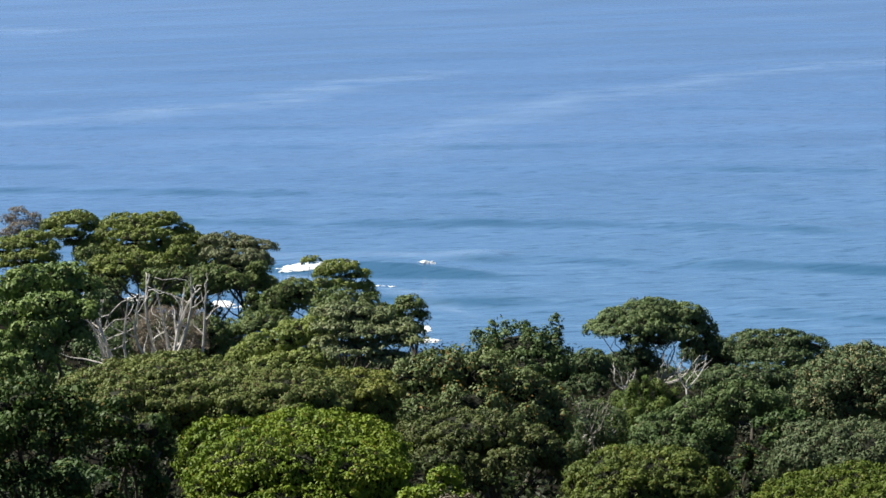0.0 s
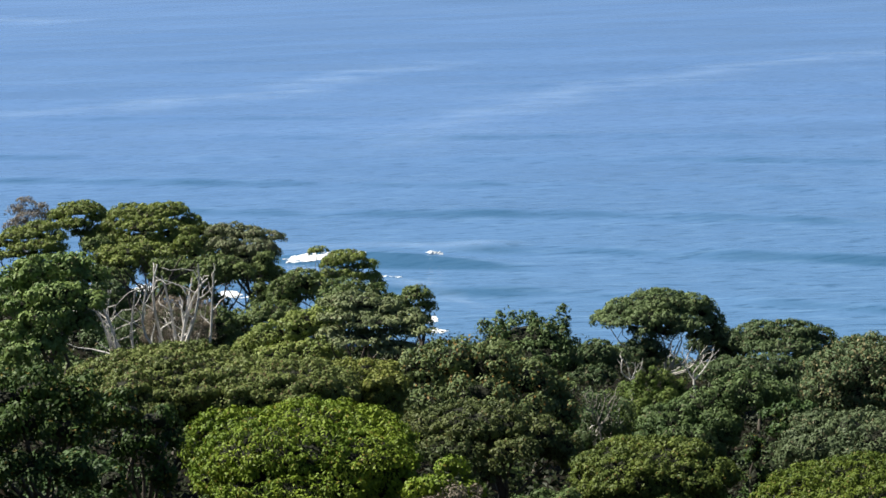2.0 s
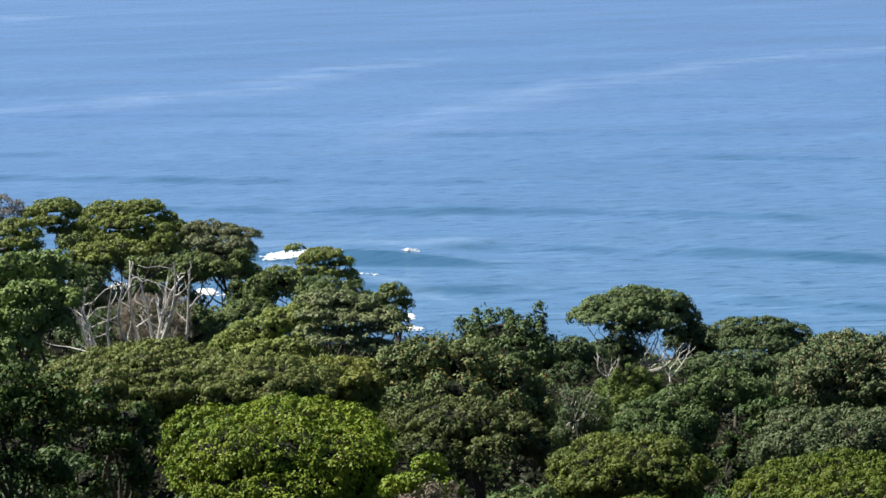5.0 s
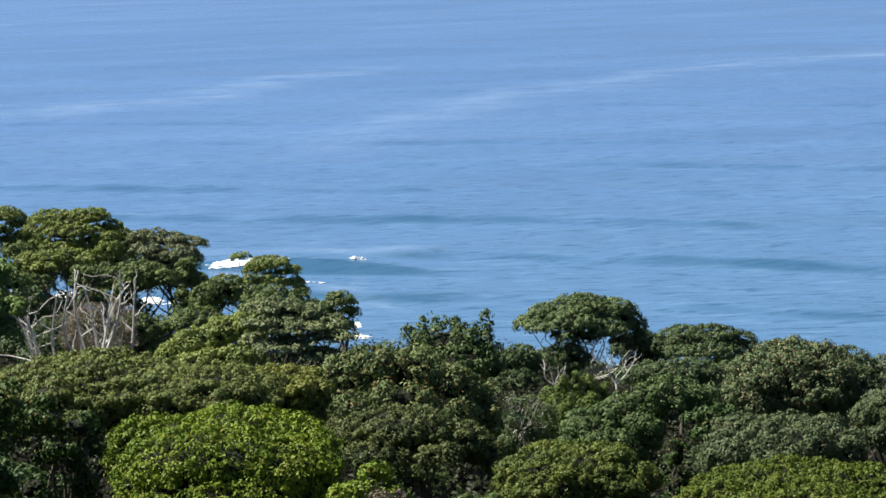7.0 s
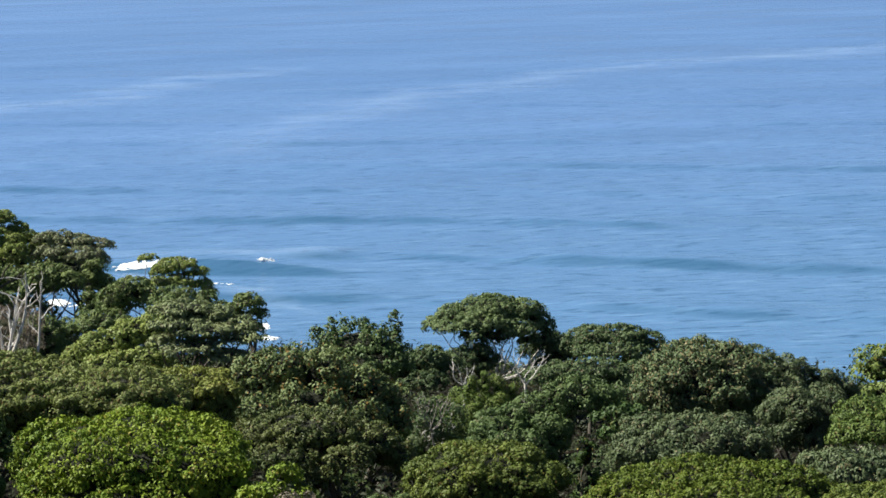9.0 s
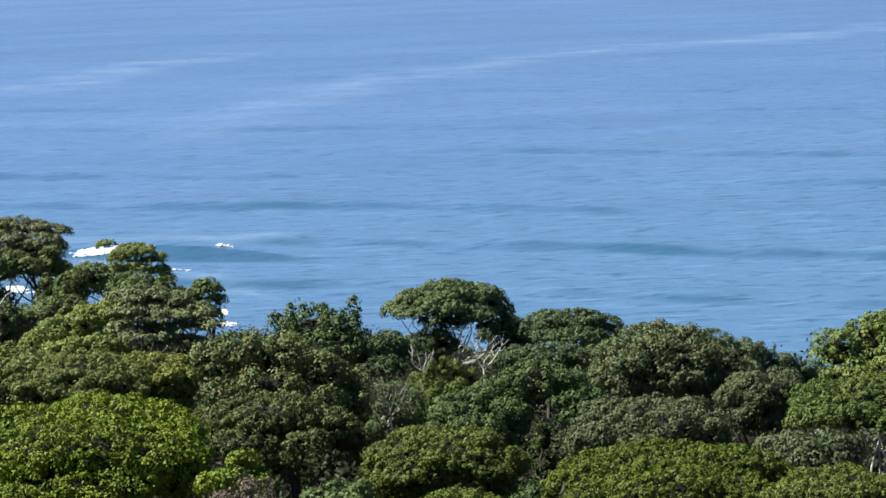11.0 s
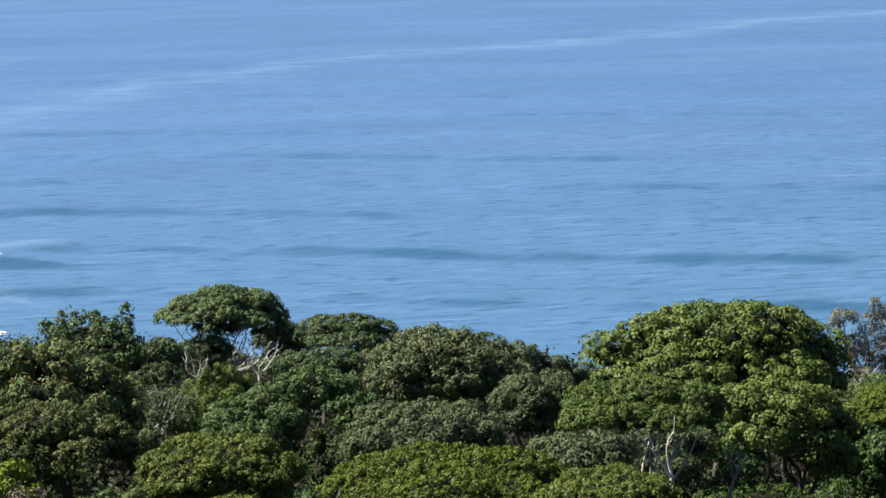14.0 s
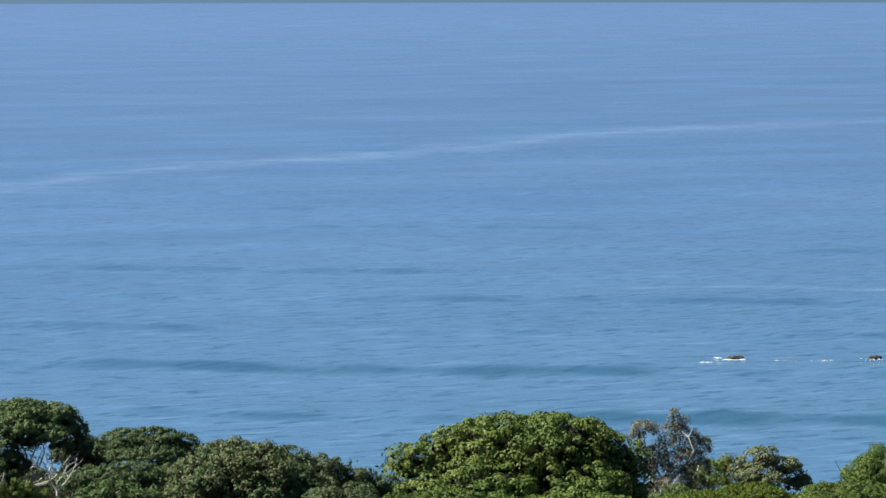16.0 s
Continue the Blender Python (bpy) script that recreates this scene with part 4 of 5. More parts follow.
grown("blue", 17.3, 139.9, 40, [(-2.7, -1, 24.3, 2.35, 3.1), (-0.2, 0.0, 25.1, 2.76, 4.3), (2.4, 0.0, 26.0, 2.44, 2.9), (4.4, 0.0, 25.4, 1.66, 1.8), (-1.9, -2.6, 23.4, 2.91, 3.1), (0.5, -2, 24.1, 1.7, 3.1), (-3.8, -2, 23.2, 1.55, 2.3)])
grown("moss", 34.5, 109.7, 44, [(-2.7, 0.0, 31.3, 1.92, 2.0), (-0.1, 0.0, 31.5, 2.57, 2.1), (2.7, 0.0, 31.0, 2.2, 2.0), (-2.2, -1.6, 30.8, 2.37, 1.7), (0.5, -1.8, 30.5, 2.7, 1.7), (4.2, 0.0, 30.2, 1.24, 1.6), (-3.9, -1, 30.5, 1.27, 1.6), (-4.2, -1.5, 30.2, 1.13, 1.4), (-2.8, -2.0, 30.4, 1.32, 1.4), (-1.2, -2.0, 30.1, 1.33, 1.4), (1.0, -1.5, 29.9, 1.34, 1.3), (3.1, -1.0, 29.7, 1.16, 1.3)], thick=0.8)
grown("bigleaf", 46.0, 129.1, 46, [(-0.2, 0.0, 31.3, 5.69, 5.7), (2.3, -0.4, 31.3, 4.0, 5.0), (-2.8, -0.4, 31.2, 3.6, 5.0), (4.5, 0.0, 30.8, 3.46, 5.8), (7.3, 0.0, 29.4, 2.13, 4.3), (-5.1, 0.0, 30.8, 2.63, 4.9), (-8.0, -1, 30.0, 1.93, 3.0), (-3.8, -3, 29.3, 4.07, 3.7), (2.4, -3, 28.7, 4.13, 3.8), (-6.8, -2.4, 28.6, 2.77, 2.6), (6.4, -1.5, 27.6, 2.31, 3.1)])
grown("bigleaf_low", 47.8, 119.8, 48, [(-3.6, 0.0, 28.1, 2.32, 2.5), (-0.5, 0.0, 28.1, 3.42, 3.2), (2.4, 0.0, 26.7, 1.89, 2.9), (-2.7, -1.5, 26.7, 2.48, 2.5), (0.5, -1.5, 25.8, 2.51, 2.5), (2.1, -1.6, 24.6, 1.44, 2.2), (-2.9, -1.6, 26.6, 1.77, 2.1), (-0.7, -1.8, 25.7, 1.78, 2.1), (0.8, -1.8, 24.9, 1.51, 2.1), (1.3, -2.0, 23.7, 1.29, 1.7)])
grown("ghost", 73.5, 166.5, 49, [(0.1, 0.0, 22.4, 0.71, 1.5), (0.9, 0.0, 21.6, 0.91, 1.8), (-2.7, 0.0, 21.5, 1.1, 1.4), (-3.4, 0.0, 20.7, 0.7, 1.2), (-0.7, 0.0, 20.8, 1.26, 1.8), (1.5, 0.0, 20.4, 1.32, 1.8), (2.8, 0.0, 19.5, 1.12, 1.8), (-1.7, 0.0, 19.5, 1.01, 1.5), (0.2, -0.5, 19.0, 1.72, 2.0), (2.1, -0.5, 18.1, 1.52, 2.0), (-1.4, 0.0, 18.0, 1.11, 1.8), (0.0, -1, 17.1, 1.82, 2.0), (2.2, -1, 16.3, 1.32, 1.8), (-1.4, 0.0, 16.2, 1.27, 1.8)], thick=1.1)
grown("fresh", 78.9, 170.6, 52, [(-0.3, 0.0, 16.4, 1.36, 1.8), (1.4, 0.0, 16.5, 1.26, 1.8), (-1.4, 0.0, 16.0, 1.04, 1.6), (-0.2, -1, 15.6, 1.98, 1.8)])
grown("mist", 83.5, 167.3, 53, [(-0.7, 0.0, 18.2, 1.82, 2.6), (-2.6, 0.0, 17.5, 1.65, 2.3), (1.6, 0.0, 17.1, 1.67, 2.3), (-1.8, -1.2, 16.6, 2.58, 2.1), (2.7, 0.0, 15.7, 1.57, 2.1)])
grown("brown", -57.6, 284.2, 58, [(-0.6, 0.0, 19.6, 1.43, 1.9), (1.3, 0.0, 18.9, 1.27, 1.7), (-2.3, 0.0, 18.5, 1.19, 1.6), (0.2, -1, 18.1, 2.22, 1.9), (2.4, 0.0, 17.7, 1.11, 1.6), (-1.8, -1, 16.8, 2.06, 1.9), (1.3, -1, 16.4, 2.06, 1.7)])
grown("far", -49.6, 282.7, 59, [(-1.0, 0.0, 19.0, 3.54, 2.4), (-3.8, 0.0, 18.1, 1.89, 2.2), (1.4, 0.0, 17.9, 2.2, 2.4), (-1.6, -2, 17.3, 2.97, 2.2), (2.2, -1, 16.6, 2.35, 2.5), (1.4, -2, 15.4, 2.5, 2.7), (2.9, -2, 14.3, 2.03, 2.3), (-0.3, -1, 15.8, 2.04, 2.0)])
grown("far", -40.0, 276.1, 60, [(-2.6, 0.0, 19.4, 3.44, 2.6), (1.9, 0.0, 19.4, 3.44, 2.6), (4.8, 0.0, 17.9, 2.14, 2.6), (-0.3, -1, 19.1, 3.2, 2.6), (-3.9, -2, 18.2, 2.44, 2.3), (0.3, -3, 18.1, 4.16, 2.6), (4.0, -3, 16.9, 2.87, 2.4), (-0.8, -4, 16.5, 3.4, 2.4), (2.9, -4, 15.6, 3.02, 2.1), (-3.5, -3, 16.8, 1.97, 2.1)])
grown("far", -53.5, 263.6, 61, [(-1.1, 0.0, 18.8, 3.32, 2.1), (2.4, 0.0, 18.2, 2.36, 1.9), (-3.8, 0.0, 17.7, 2.37, 1.9), (0.9, 1, 19.3, 2.51, 1.9), (0.6, -2, 17.5, 3.3, 1.8), (3.1, -1, 16.8, 1.62, 1.8), (-2.4, -2, 16.4, 2.94, 1.6), (1.7, -1, 15.9, 2.5, 1.6)])
grown("far_dark", -45.4, 268.2, 75, [(-0.7, 0.0, 16.5, 2.39, 2.2), (0.7, 0.0, 15.6, 1.49, 1.6)])
grown("far", -33.0, 221.6, 68, [(-3.7, 0, 22.9, 2.07, 1.4), (-0.9, 0, 23.2, 3.1, 1.7), (2.1, 0, 22.8, 2.41, 1.7), (4.9, 0, 23.8, 1.71, 1.9), (-5.2, 0, 22, 1.24, 1.3), (-2.3, -1.5, 22.2, 2.06, 1.2), (5.5, 0, 22.3, 1.03, 1.3)])
grown("mist", -27.4, 274.6, 63, [(-3.5, 0.0, 16.3, 1.97, 2.0), (-1.6, 0.0, 16.4, 2.12, 2.1), (0.6, 0.0, 15.9, 3.03, 2.3), (3.4, 0.0, 15.1, 2.12, 1.8), (-2.3, -2, 15.1, 2.86, 2.3), (1.7, -3, 14.6, 2.85, 2.2), (-0.8, -3, 13.1, 3.38, 2.3), (3.3, -2, 13.5, 1.81, 2.0)])
grown("far", -17.5, 267.4, 87, [(0.3, 0, 14, 1.4, 1.1), (-0.2, 0, 13.7, 0.83, 0.8)], thick=0.4)
grown("far", -12.8, 270.7, 65, [(-1, 0, 12.9, 2.92, 2.2), (-2.7, 0, 12.1, 2.09, 1.9), (1, 0, 11.6, 2.34, 1.9), (-1.9, -2, 10.9, 3.33, 1.9), (1.7, -1, 10.2, 2.08, 1.8), (2.8, 0, 8.7, 1.51, 1.4)])
grown("far_dark", -28.9, 259.4, 64, [(-0.2, 0.0, 14.9, 3.02, 3.2), (-2.1, 0.0, 13.5, 2.16, 2.7), (2.4, -1, 13.9, 2.15, 2.5)])
grown("far_dark", -15.8, 250.5, 66, [(-2.7, 0.0, 14.4, 3.11, 3.5), (-4.9, 0.0, 13.0, 2.43, 3.3), (0.0, -1, 13.1, 2.41, 2.9), (2.8, -1, 13.2, 2.62, 2.8), (4.8, -1.6, 11.8, 2.41, 2.8), (6.2, -1.0, 12.4, 1.79, 3.1), (8.0, -1.0, 11.2, 1.79, 3.1)])
grown("far_dark", -22.0, 247.0, 80, [(0.1, 0.0, 11.2, 3.77, 3.1), (-3.7, 0.0, 10.2, 2.61, 2.6), (3.6, -1, 10.4, 2.73, 2.7)])
grown("far_dark", -4.2, 240.0, 67, [(-0.1, 0.0, 13.8, 1.86, 2.5), (1.2, 0.0, 12.4, 1.33, 2.1), (-1.5, 0.0, 12.8, 1.46, 2.5), (0.3, -1, 10.9, 1.59, 2.1)])
grown("far_dark", -10.0, 234.8, 85, [(-2.9, 0.0, 14.9, 3.12, 3.6), (0.3, 0.0, 14.0, 2.47, 3.1), (2.8, -1, 12.5, 1.94, 2.5)])
grown("lit", -14.3, 178.4, 27, [(-1.6, 0.0, 22.9, 2.48, 2.9), (0.9, 0.0, 23.7, 2.23, 2.9), (2.9, 0.0, 24.2, 1.98, 2.9), (-3.7, 0.0, 21.7, 1.74, 2.2), (-0.6, -2, 21.5, 2.85, 2.4), (2.4, -2, 21.9, 2.35, 2.7)])
grown("layered", -6.7, 171.9, 28, [(-1.9, 0, 26.4, 2.61, 1.1), (0.3, 0, 25.8, 2.14, 1), (1.9, 0, 25, 1.9, 0.9), (3.5, 0, 24, 1.19, 0.8), (-2.3, -2, 25.4, 2.12, 1), (0, -2.4, 24.9, 2.35, 1), (2.3, -2, 23.7, 1.65, 0.8), (-0.9, -3, 23.6, 2.58, 1), (1.4, -3, 22.7, 2.11, 0.9), (-3.4, -1, 23.9, 1.42, 1), (2.8, -1.0, 24.9, 1.51, 1.2), (3.7, -2.0, 24.0, 1.41, 1.2)])
grown("bluff", -30.1, 151.0, 26, [(-0.5, 0.0, 34.4, 2.12, 2.0), (2.0, 0.0, 34.5, 1.9, 2.0), (-2.2, 0.0, 33.6, 1.7, 2.0), (3.8, 0.0, 33.3, 1.27, 1.6), (1.0, -2, 32.9, 2.51, 1.8), (3.4, -2, 32.2, 1.75, 1.8), (-1.6, -2, 32.0, 1.89, 1.8), (0.6, -3, 31.3, 2.42, 1.9), (-1.8, -3.4, 30.2, 1.67, 1.9), (2.9, -2.4, 30.5, 1.59, 1.8), (-0.1, -4, 29.4, 2.16, 1.9), (-2.2, -4, 28.4, 1.67, 1.8)])
grown("far_dark", -40.6, 280.1, 76, [(-3.1, 0.0, 12.8, 3.9, 3.3), (2.3, 0.0, 12.0, 4.28, 3.6), (6.3, 0.0, 11.8, 3.26, 4.3), (-5.5, 0.0, 11.1, 3.12, 2.8)])
grown("far_dark", -28.3, 277.6, 77, [(0.2, 0.0, 10.8, 3.84, 3.1), (3.1, 0.0, 10.3, 2.92, 3.1), (-3.4, 0.0, 9.3, 2.46, 2.0)])
grown("far_dark", -27.1, 228.4, 78, [(0.0, 0.0, 14.5, 2.86, 3.8), (-2.0, 0.0, 12.4, 2.55, 3.2), (1.9, 0.0, 11.8, 2.55, 3.2)])
grown("stemmy", -30.6, 203.7, 79, [(-0.4, 0.0, 19.8, 2.73, 4.3), (2.9, 0.0, 19.0, 2.73, 4.0), (-2.5, 0.0, 18.5, 1.71, 3.4)], thick=0.35)
grown("grey", 34.9, 211.1, 35, [(-2.9, 0.0, 14.1, 2.96, 2.7), (0.0, 0.0, 14.1, 2.97, 2.7), (2.7, 0.0, 13.2, 2.26, 2.4), (-5.2, 0.0, 13.3, 2.37, 2.4), (4.1, 0.0, 11.8, 1.31, 1.8), (-1.5, -2, 12.9, 4.12, 2.1), (2.0, -2, 11.8, 2.36, 2.1)])
grown("grey", 27.7, 215.2, 33, [(-0.1, 0.0, 13.0, 2.41, 3.0), (1.6, 0.0, 12.1, 2.11, 3.0), (-1.7, 0.0, 12.1, 1.5, 2.4), (-0.0, -1, 11.1, 2.4, 2.4)])
grown("grey", 29.4, 195.8, 36, [(-2.5, 0.0, 13.9, 2.75, 1.9), (0.8, 0.0, 14.0, 3.03, 1.9), (4.3, 0.0, 13.4, 2.77, 1.9), (-4.7, 0.0, 13.4, 1.92, 1.9), (-1.2, -2, 12.8, 3.28, 1.9), (2.6, -2, 12.4, 3.01, 1.9)])
grown("grey", 14.0, 202.5, 34, [(0.1, 0.0, 14.7, 2.26, 2.8), (-1.6, 0.0, 13.7, 1.69, 2.5), (1.9, 0.0, 13.8, 1.69, 2.3), (-0.4, -2, 12.7, 2.52, 2.2)])
grown("far_dark", -38.8, 287.4, 88, [(-9.0, 0.0, 14.4, 3.36, 3.4), (-2.7, 0.0, 13.6, 4.62, 3.0), (3.4, 0.0, 12.8, 3.82, 3.3), (8.2, 0.0, 11.6, 3.58, 3.0)])
grown("far", -32.7, 279.1, 89, [(-1.2, 0.0, 16.2, 2.01, 2.6), (1.3, 0.0, 15.6, 2.31, 2.6), (0.3, -2, 14.6, 2.61, 2.3)])
grown("twigs", -0.2, 86.0, 90, [(0.0, 0.0, 34.5, 0.83, 0.7), (-0.8, 0.0, 34.3, 0.61, 0.6), (0.7, 0.0, 34.2, 0.49, 0.6)], thick=0.5)
grown("bright", -7.4, 94.2, 13, [(0.4, 0.0, 36.6, 3.43, 3.2), (-2.5, 0.0, 36.4, 2.44, 3.4), (-4.0, 0.0, 36.3, 1.46, 3.4), (1.9, 0.0, 36.4, 2.77, 3.2), (3.1, 0.0, 36.0, 2.37, 3.2), (-0.6, -2, 36.3, 3.89, 2.8), (2.3, -2.4, 35.7, 3.22, 2.8), (-3.3, -1.5, 35.0, 1.78, 2.6), (4.3, -1, 35.7, 1.31, 2.9), (0.2, -3, 34.9, 4.12, 2.2), (3.5, -2.6, 34.2, 2.19, 1.8), (-3.9, 0, 35.7, 1.27, 3.7)])
grown("greyleaf", 40.9, 159.8, 42, [(-3.7, 0.0, 22.9, 2.28, 3.2), (-0.9, 0.0, 21.9, 2.06, 3.0), (1.7, 0.0, 20.9, 1.84, 2.8), (3.6, 0.0, 20.0, 1.39, 2.5), (-2.4, -2, 21.0, 2.72, 2.7), (0.9, -2, 20.0, 2.51, 2.7)])
grown("umbrella", 22.4, 212.8, 32, [(-1.0, 0.0, 17.5, 3.55, 3.0), (-4.2, 0.0, 16.8, 2.66, 2.7), (2.0, 0.0, 17.0, 2.84, 3.0), (-6.3, 0.0, 15.5, 2.01, 1.8), (4.0, 0.0, 15.5, 2.02, 2.7), (-2.1, -2, 16.3, 3.52, 2.6), (1.4, -2, 15.4, 2.64, 2.6), (-5.0, -2, 15.4, 2.34, 1.6), (5.0, 0.0, 14.1, 1.07, 2.1), (4.6, -0.5, 13.2, 1.31, 1.9), (3.1, -1, 13.6, 1.42, 1.8), (-2.6, -1, 14.0, 1.77, 1.3), (-0.2, -0.5, 13.5, 1.54, 1.2)], thick=0.8)
grown("greyleaf", 31.7, 111.6, 91, [(-2.0, 0.0, 28.0, 1.3, 1.5), (-0.2, 0.0, 28.0, 1.63, 1.5), (1.9, 0.0, 27.6, 1.38, 1.5), (0.2, -1, 27.3, 1.95, 1.3)])
grown("far_dark", -46.5, 257.8, 92, [(-5.9, 0.0, 15.1, 3.26, 3.3), (-1.6, 0.0, 15.2, 3.25, 3.5), (2.3, 0.0, 14.7, 2.88, 3.2), (5.1, 0.0, 13.9, 1.73, 2.9)])
grown("far_dark", -34.1, 263.8, 93, [(-2.6, 0.0, 14.1, 2.49, 3.7), (0.5, 0.0, 13.6, 2.93, 3.8), (3.3, 0.0, 12.6, 2.05, 2.9), (-1.9, -2, 11.8, 2.04, 3.3), (1.3, -2, 11.5, 2.18, 3.3)])
grown("far_dark", -22.4, 262.0, 94, [(-1.3, 0.0, 14.7, 1.74, 3.5), (-0.7, 0.0, 12.9, 1.45, 2.9), (1.2, 0.0, 12.0, 1.88, 3.3), (3.7, 0.0, 11.1, 1.74, 2.9), (0.9, -2, 10.2, 2.45, 2.9), (-1.7, -1, 11.4, 1.73, 4.0), (-1.6, -2, 9.8, 1.3, 2.5)])
grown("broad_low", 43.6, 112.9, 95, [(-1.1, 0.0, 23.6, 1.71, 1.7), (1.1, 0.0, 23.4, 1.72, 1.7), (3.6, 0.0, 23.3, 1.56, 1.7), (-3.5, 0.0, 23.7, 1.53, 1.7)])
# added tree in a hollow, its dark leaves standing in for shade
grown("broad_low", 18.6, 126.6, 96, [(-0.0, 0.0, 25.4, 0.72, 2.2), (0.1, 0.0, 23.4, 0.87, 2.2)])
grown("moss_dome", 20.6, 98.9, 17, [(-1.2, 0.0, 31.5, 3.12, 3.1), (1.2, 0.0, 31.3, 3.14, 3.1), (3.6, 0.0, 31.0, 2.58, 2.9), (5.3, 0.0, 30.2, 1.59, 2.3), (-3.6, 0.0, 31.1, 2.26, 2.8), (-5.0, 0.0, 30.5, 1.42, 2.3), (-0.5, -2, 31.0, 3.91, 2.5), (2.2, -2.5, 30.5, 3.08, 2.2), (-3.3, -2, 30.4, 2.51, 2.2)])
grown("greyleaf", 37.9, 117.0, 97, [(-1.2, 0.0, 26.3, 1.31, 1.9), (0.5, 0.0, 26.4, 1.56, 2.1), (2.3, 0.0, 26.1, 1.39, 2.1), (0.1, -1, 25.1, 2.07, 1.9), (-2.1, -1, 25.1, 1.54, 1.7)])
tree("olive_dome", 9.3, 97.6, 33.2, 4.2, 3.3, 16)
tree("olive_dome", 26.8, 90.1, 32.2, 3.5, 2.3, 18)
tree("moss_dome", 8.8, 85.5, 33.6, 2.4, 1.6, 19)
tree("olive", 3.8, 88.9, 33.4, 2.0, 1.4, 20)
tree("hedge", -18.2, 126.7, 32.3, 6.9, 4.0, 21)
tree("hedge", -11.1, 124.5, 31.7, 5.2, 3.2, 22)
tree("yellow", -6.8, 129.8, 30.4, 4.2, 3.7, 23)
tree("grey", 19.8, 209.1, 15.0, 2.7, 5.9, 37)
tree("stemmy", 10.3, 142.6, 25.0, 2.6, 4.5, 39)
tree("rust_pale", 32.7, 157.6, 24.2, 6.0, 6.2, 41)
tree("greyleaf", 24.1, 121.6, 28.1, 5.6, 4.1, 43)
tree("greyleaf", 29.4, 103.9, 30.2, 3.1, 2.7, 45)
tree("moss_dome", 63.7, 138.0, 22.2, 4.6, 3.5, 50)
tree("deep", 55.3, 122.1, 24.5, 4.3, 4.9, 51)
tree("fresh", 85.0, 149.5, 22.0, 4.3, 5.6, 54)
tree("olive", 71.2, 159.9, 17.4, 3.4, 3.5, 55)
tree("moss_dome", 70.0, 143.9, 21.0, 4.1, 3.3, 56)
tree("moss", 76.3, 138.3, 22.0, 5.3, 3.5, 57)
tree("greyleaf", 37.4, 145.3, 23.4, 3.9, 5.2, 69)
tree("olive", 34.0, 156.3, 21.5, 4.4, 3.6, 73)
tree("twigs", -27.2, 200.5, 21.9, 4.4, 5.6, 74)
tree("deep", 62.9, 147.1, 18.6, 1.4, 5.2, 82)
# two added dark-leaved trees, backing gaps where there is only shade
tree("deep", 24.5, 148.0, 22.5, 2.4, 3.6, 83)
tree("deep", 9.8, 146.7, 22.7, 2.5, 4.6, 84)
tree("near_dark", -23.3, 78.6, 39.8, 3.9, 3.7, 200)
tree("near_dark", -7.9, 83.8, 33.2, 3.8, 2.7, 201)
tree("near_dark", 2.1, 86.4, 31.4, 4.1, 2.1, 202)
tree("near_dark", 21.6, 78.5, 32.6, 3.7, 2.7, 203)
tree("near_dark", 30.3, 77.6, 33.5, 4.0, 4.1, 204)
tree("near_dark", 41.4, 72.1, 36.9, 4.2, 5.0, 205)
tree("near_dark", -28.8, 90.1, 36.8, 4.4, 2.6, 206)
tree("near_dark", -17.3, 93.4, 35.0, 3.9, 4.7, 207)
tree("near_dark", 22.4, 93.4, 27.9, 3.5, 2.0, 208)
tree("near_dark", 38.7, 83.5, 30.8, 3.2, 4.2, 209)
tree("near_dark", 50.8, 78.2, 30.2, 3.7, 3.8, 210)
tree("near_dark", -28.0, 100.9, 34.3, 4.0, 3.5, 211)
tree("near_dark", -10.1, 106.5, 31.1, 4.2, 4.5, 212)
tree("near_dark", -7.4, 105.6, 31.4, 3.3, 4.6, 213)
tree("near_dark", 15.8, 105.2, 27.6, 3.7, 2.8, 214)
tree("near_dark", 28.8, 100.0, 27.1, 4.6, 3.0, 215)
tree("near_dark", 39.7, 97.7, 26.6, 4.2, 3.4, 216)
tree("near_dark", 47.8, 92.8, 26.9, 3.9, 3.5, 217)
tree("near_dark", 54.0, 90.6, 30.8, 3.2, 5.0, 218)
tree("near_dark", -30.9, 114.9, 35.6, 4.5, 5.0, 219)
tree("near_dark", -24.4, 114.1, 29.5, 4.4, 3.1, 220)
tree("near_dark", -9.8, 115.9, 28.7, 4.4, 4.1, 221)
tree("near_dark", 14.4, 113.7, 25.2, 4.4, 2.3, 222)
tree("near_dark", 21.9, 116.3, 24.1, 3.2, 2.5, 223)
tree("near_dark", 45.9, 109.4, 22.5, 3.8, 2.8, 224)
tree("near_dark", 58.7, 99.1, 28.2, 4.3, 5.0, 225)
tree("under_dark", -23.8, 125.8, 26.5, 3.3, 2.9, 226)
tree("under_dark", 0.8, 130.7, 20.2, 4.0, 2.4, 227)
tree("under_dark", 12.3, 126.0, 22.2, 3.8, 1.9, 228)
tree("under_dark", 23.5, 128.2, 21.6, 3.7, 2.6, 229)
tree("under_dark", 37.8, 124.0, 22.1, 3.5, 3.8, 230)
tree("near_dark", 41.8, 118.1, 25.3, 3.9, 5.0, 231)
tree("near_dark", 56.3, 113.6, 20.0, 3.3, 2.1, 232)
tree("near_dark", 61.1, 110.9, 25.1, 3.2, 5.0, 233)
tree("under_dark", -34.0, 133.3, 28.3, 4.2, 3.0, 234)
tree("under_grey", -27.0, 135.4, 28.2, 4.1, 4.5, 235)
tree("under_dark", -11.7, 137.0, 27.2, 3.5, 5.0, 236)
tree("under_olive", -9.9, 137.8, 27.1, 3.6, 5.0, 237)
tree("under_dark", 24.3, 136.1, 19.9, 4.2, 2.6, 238)
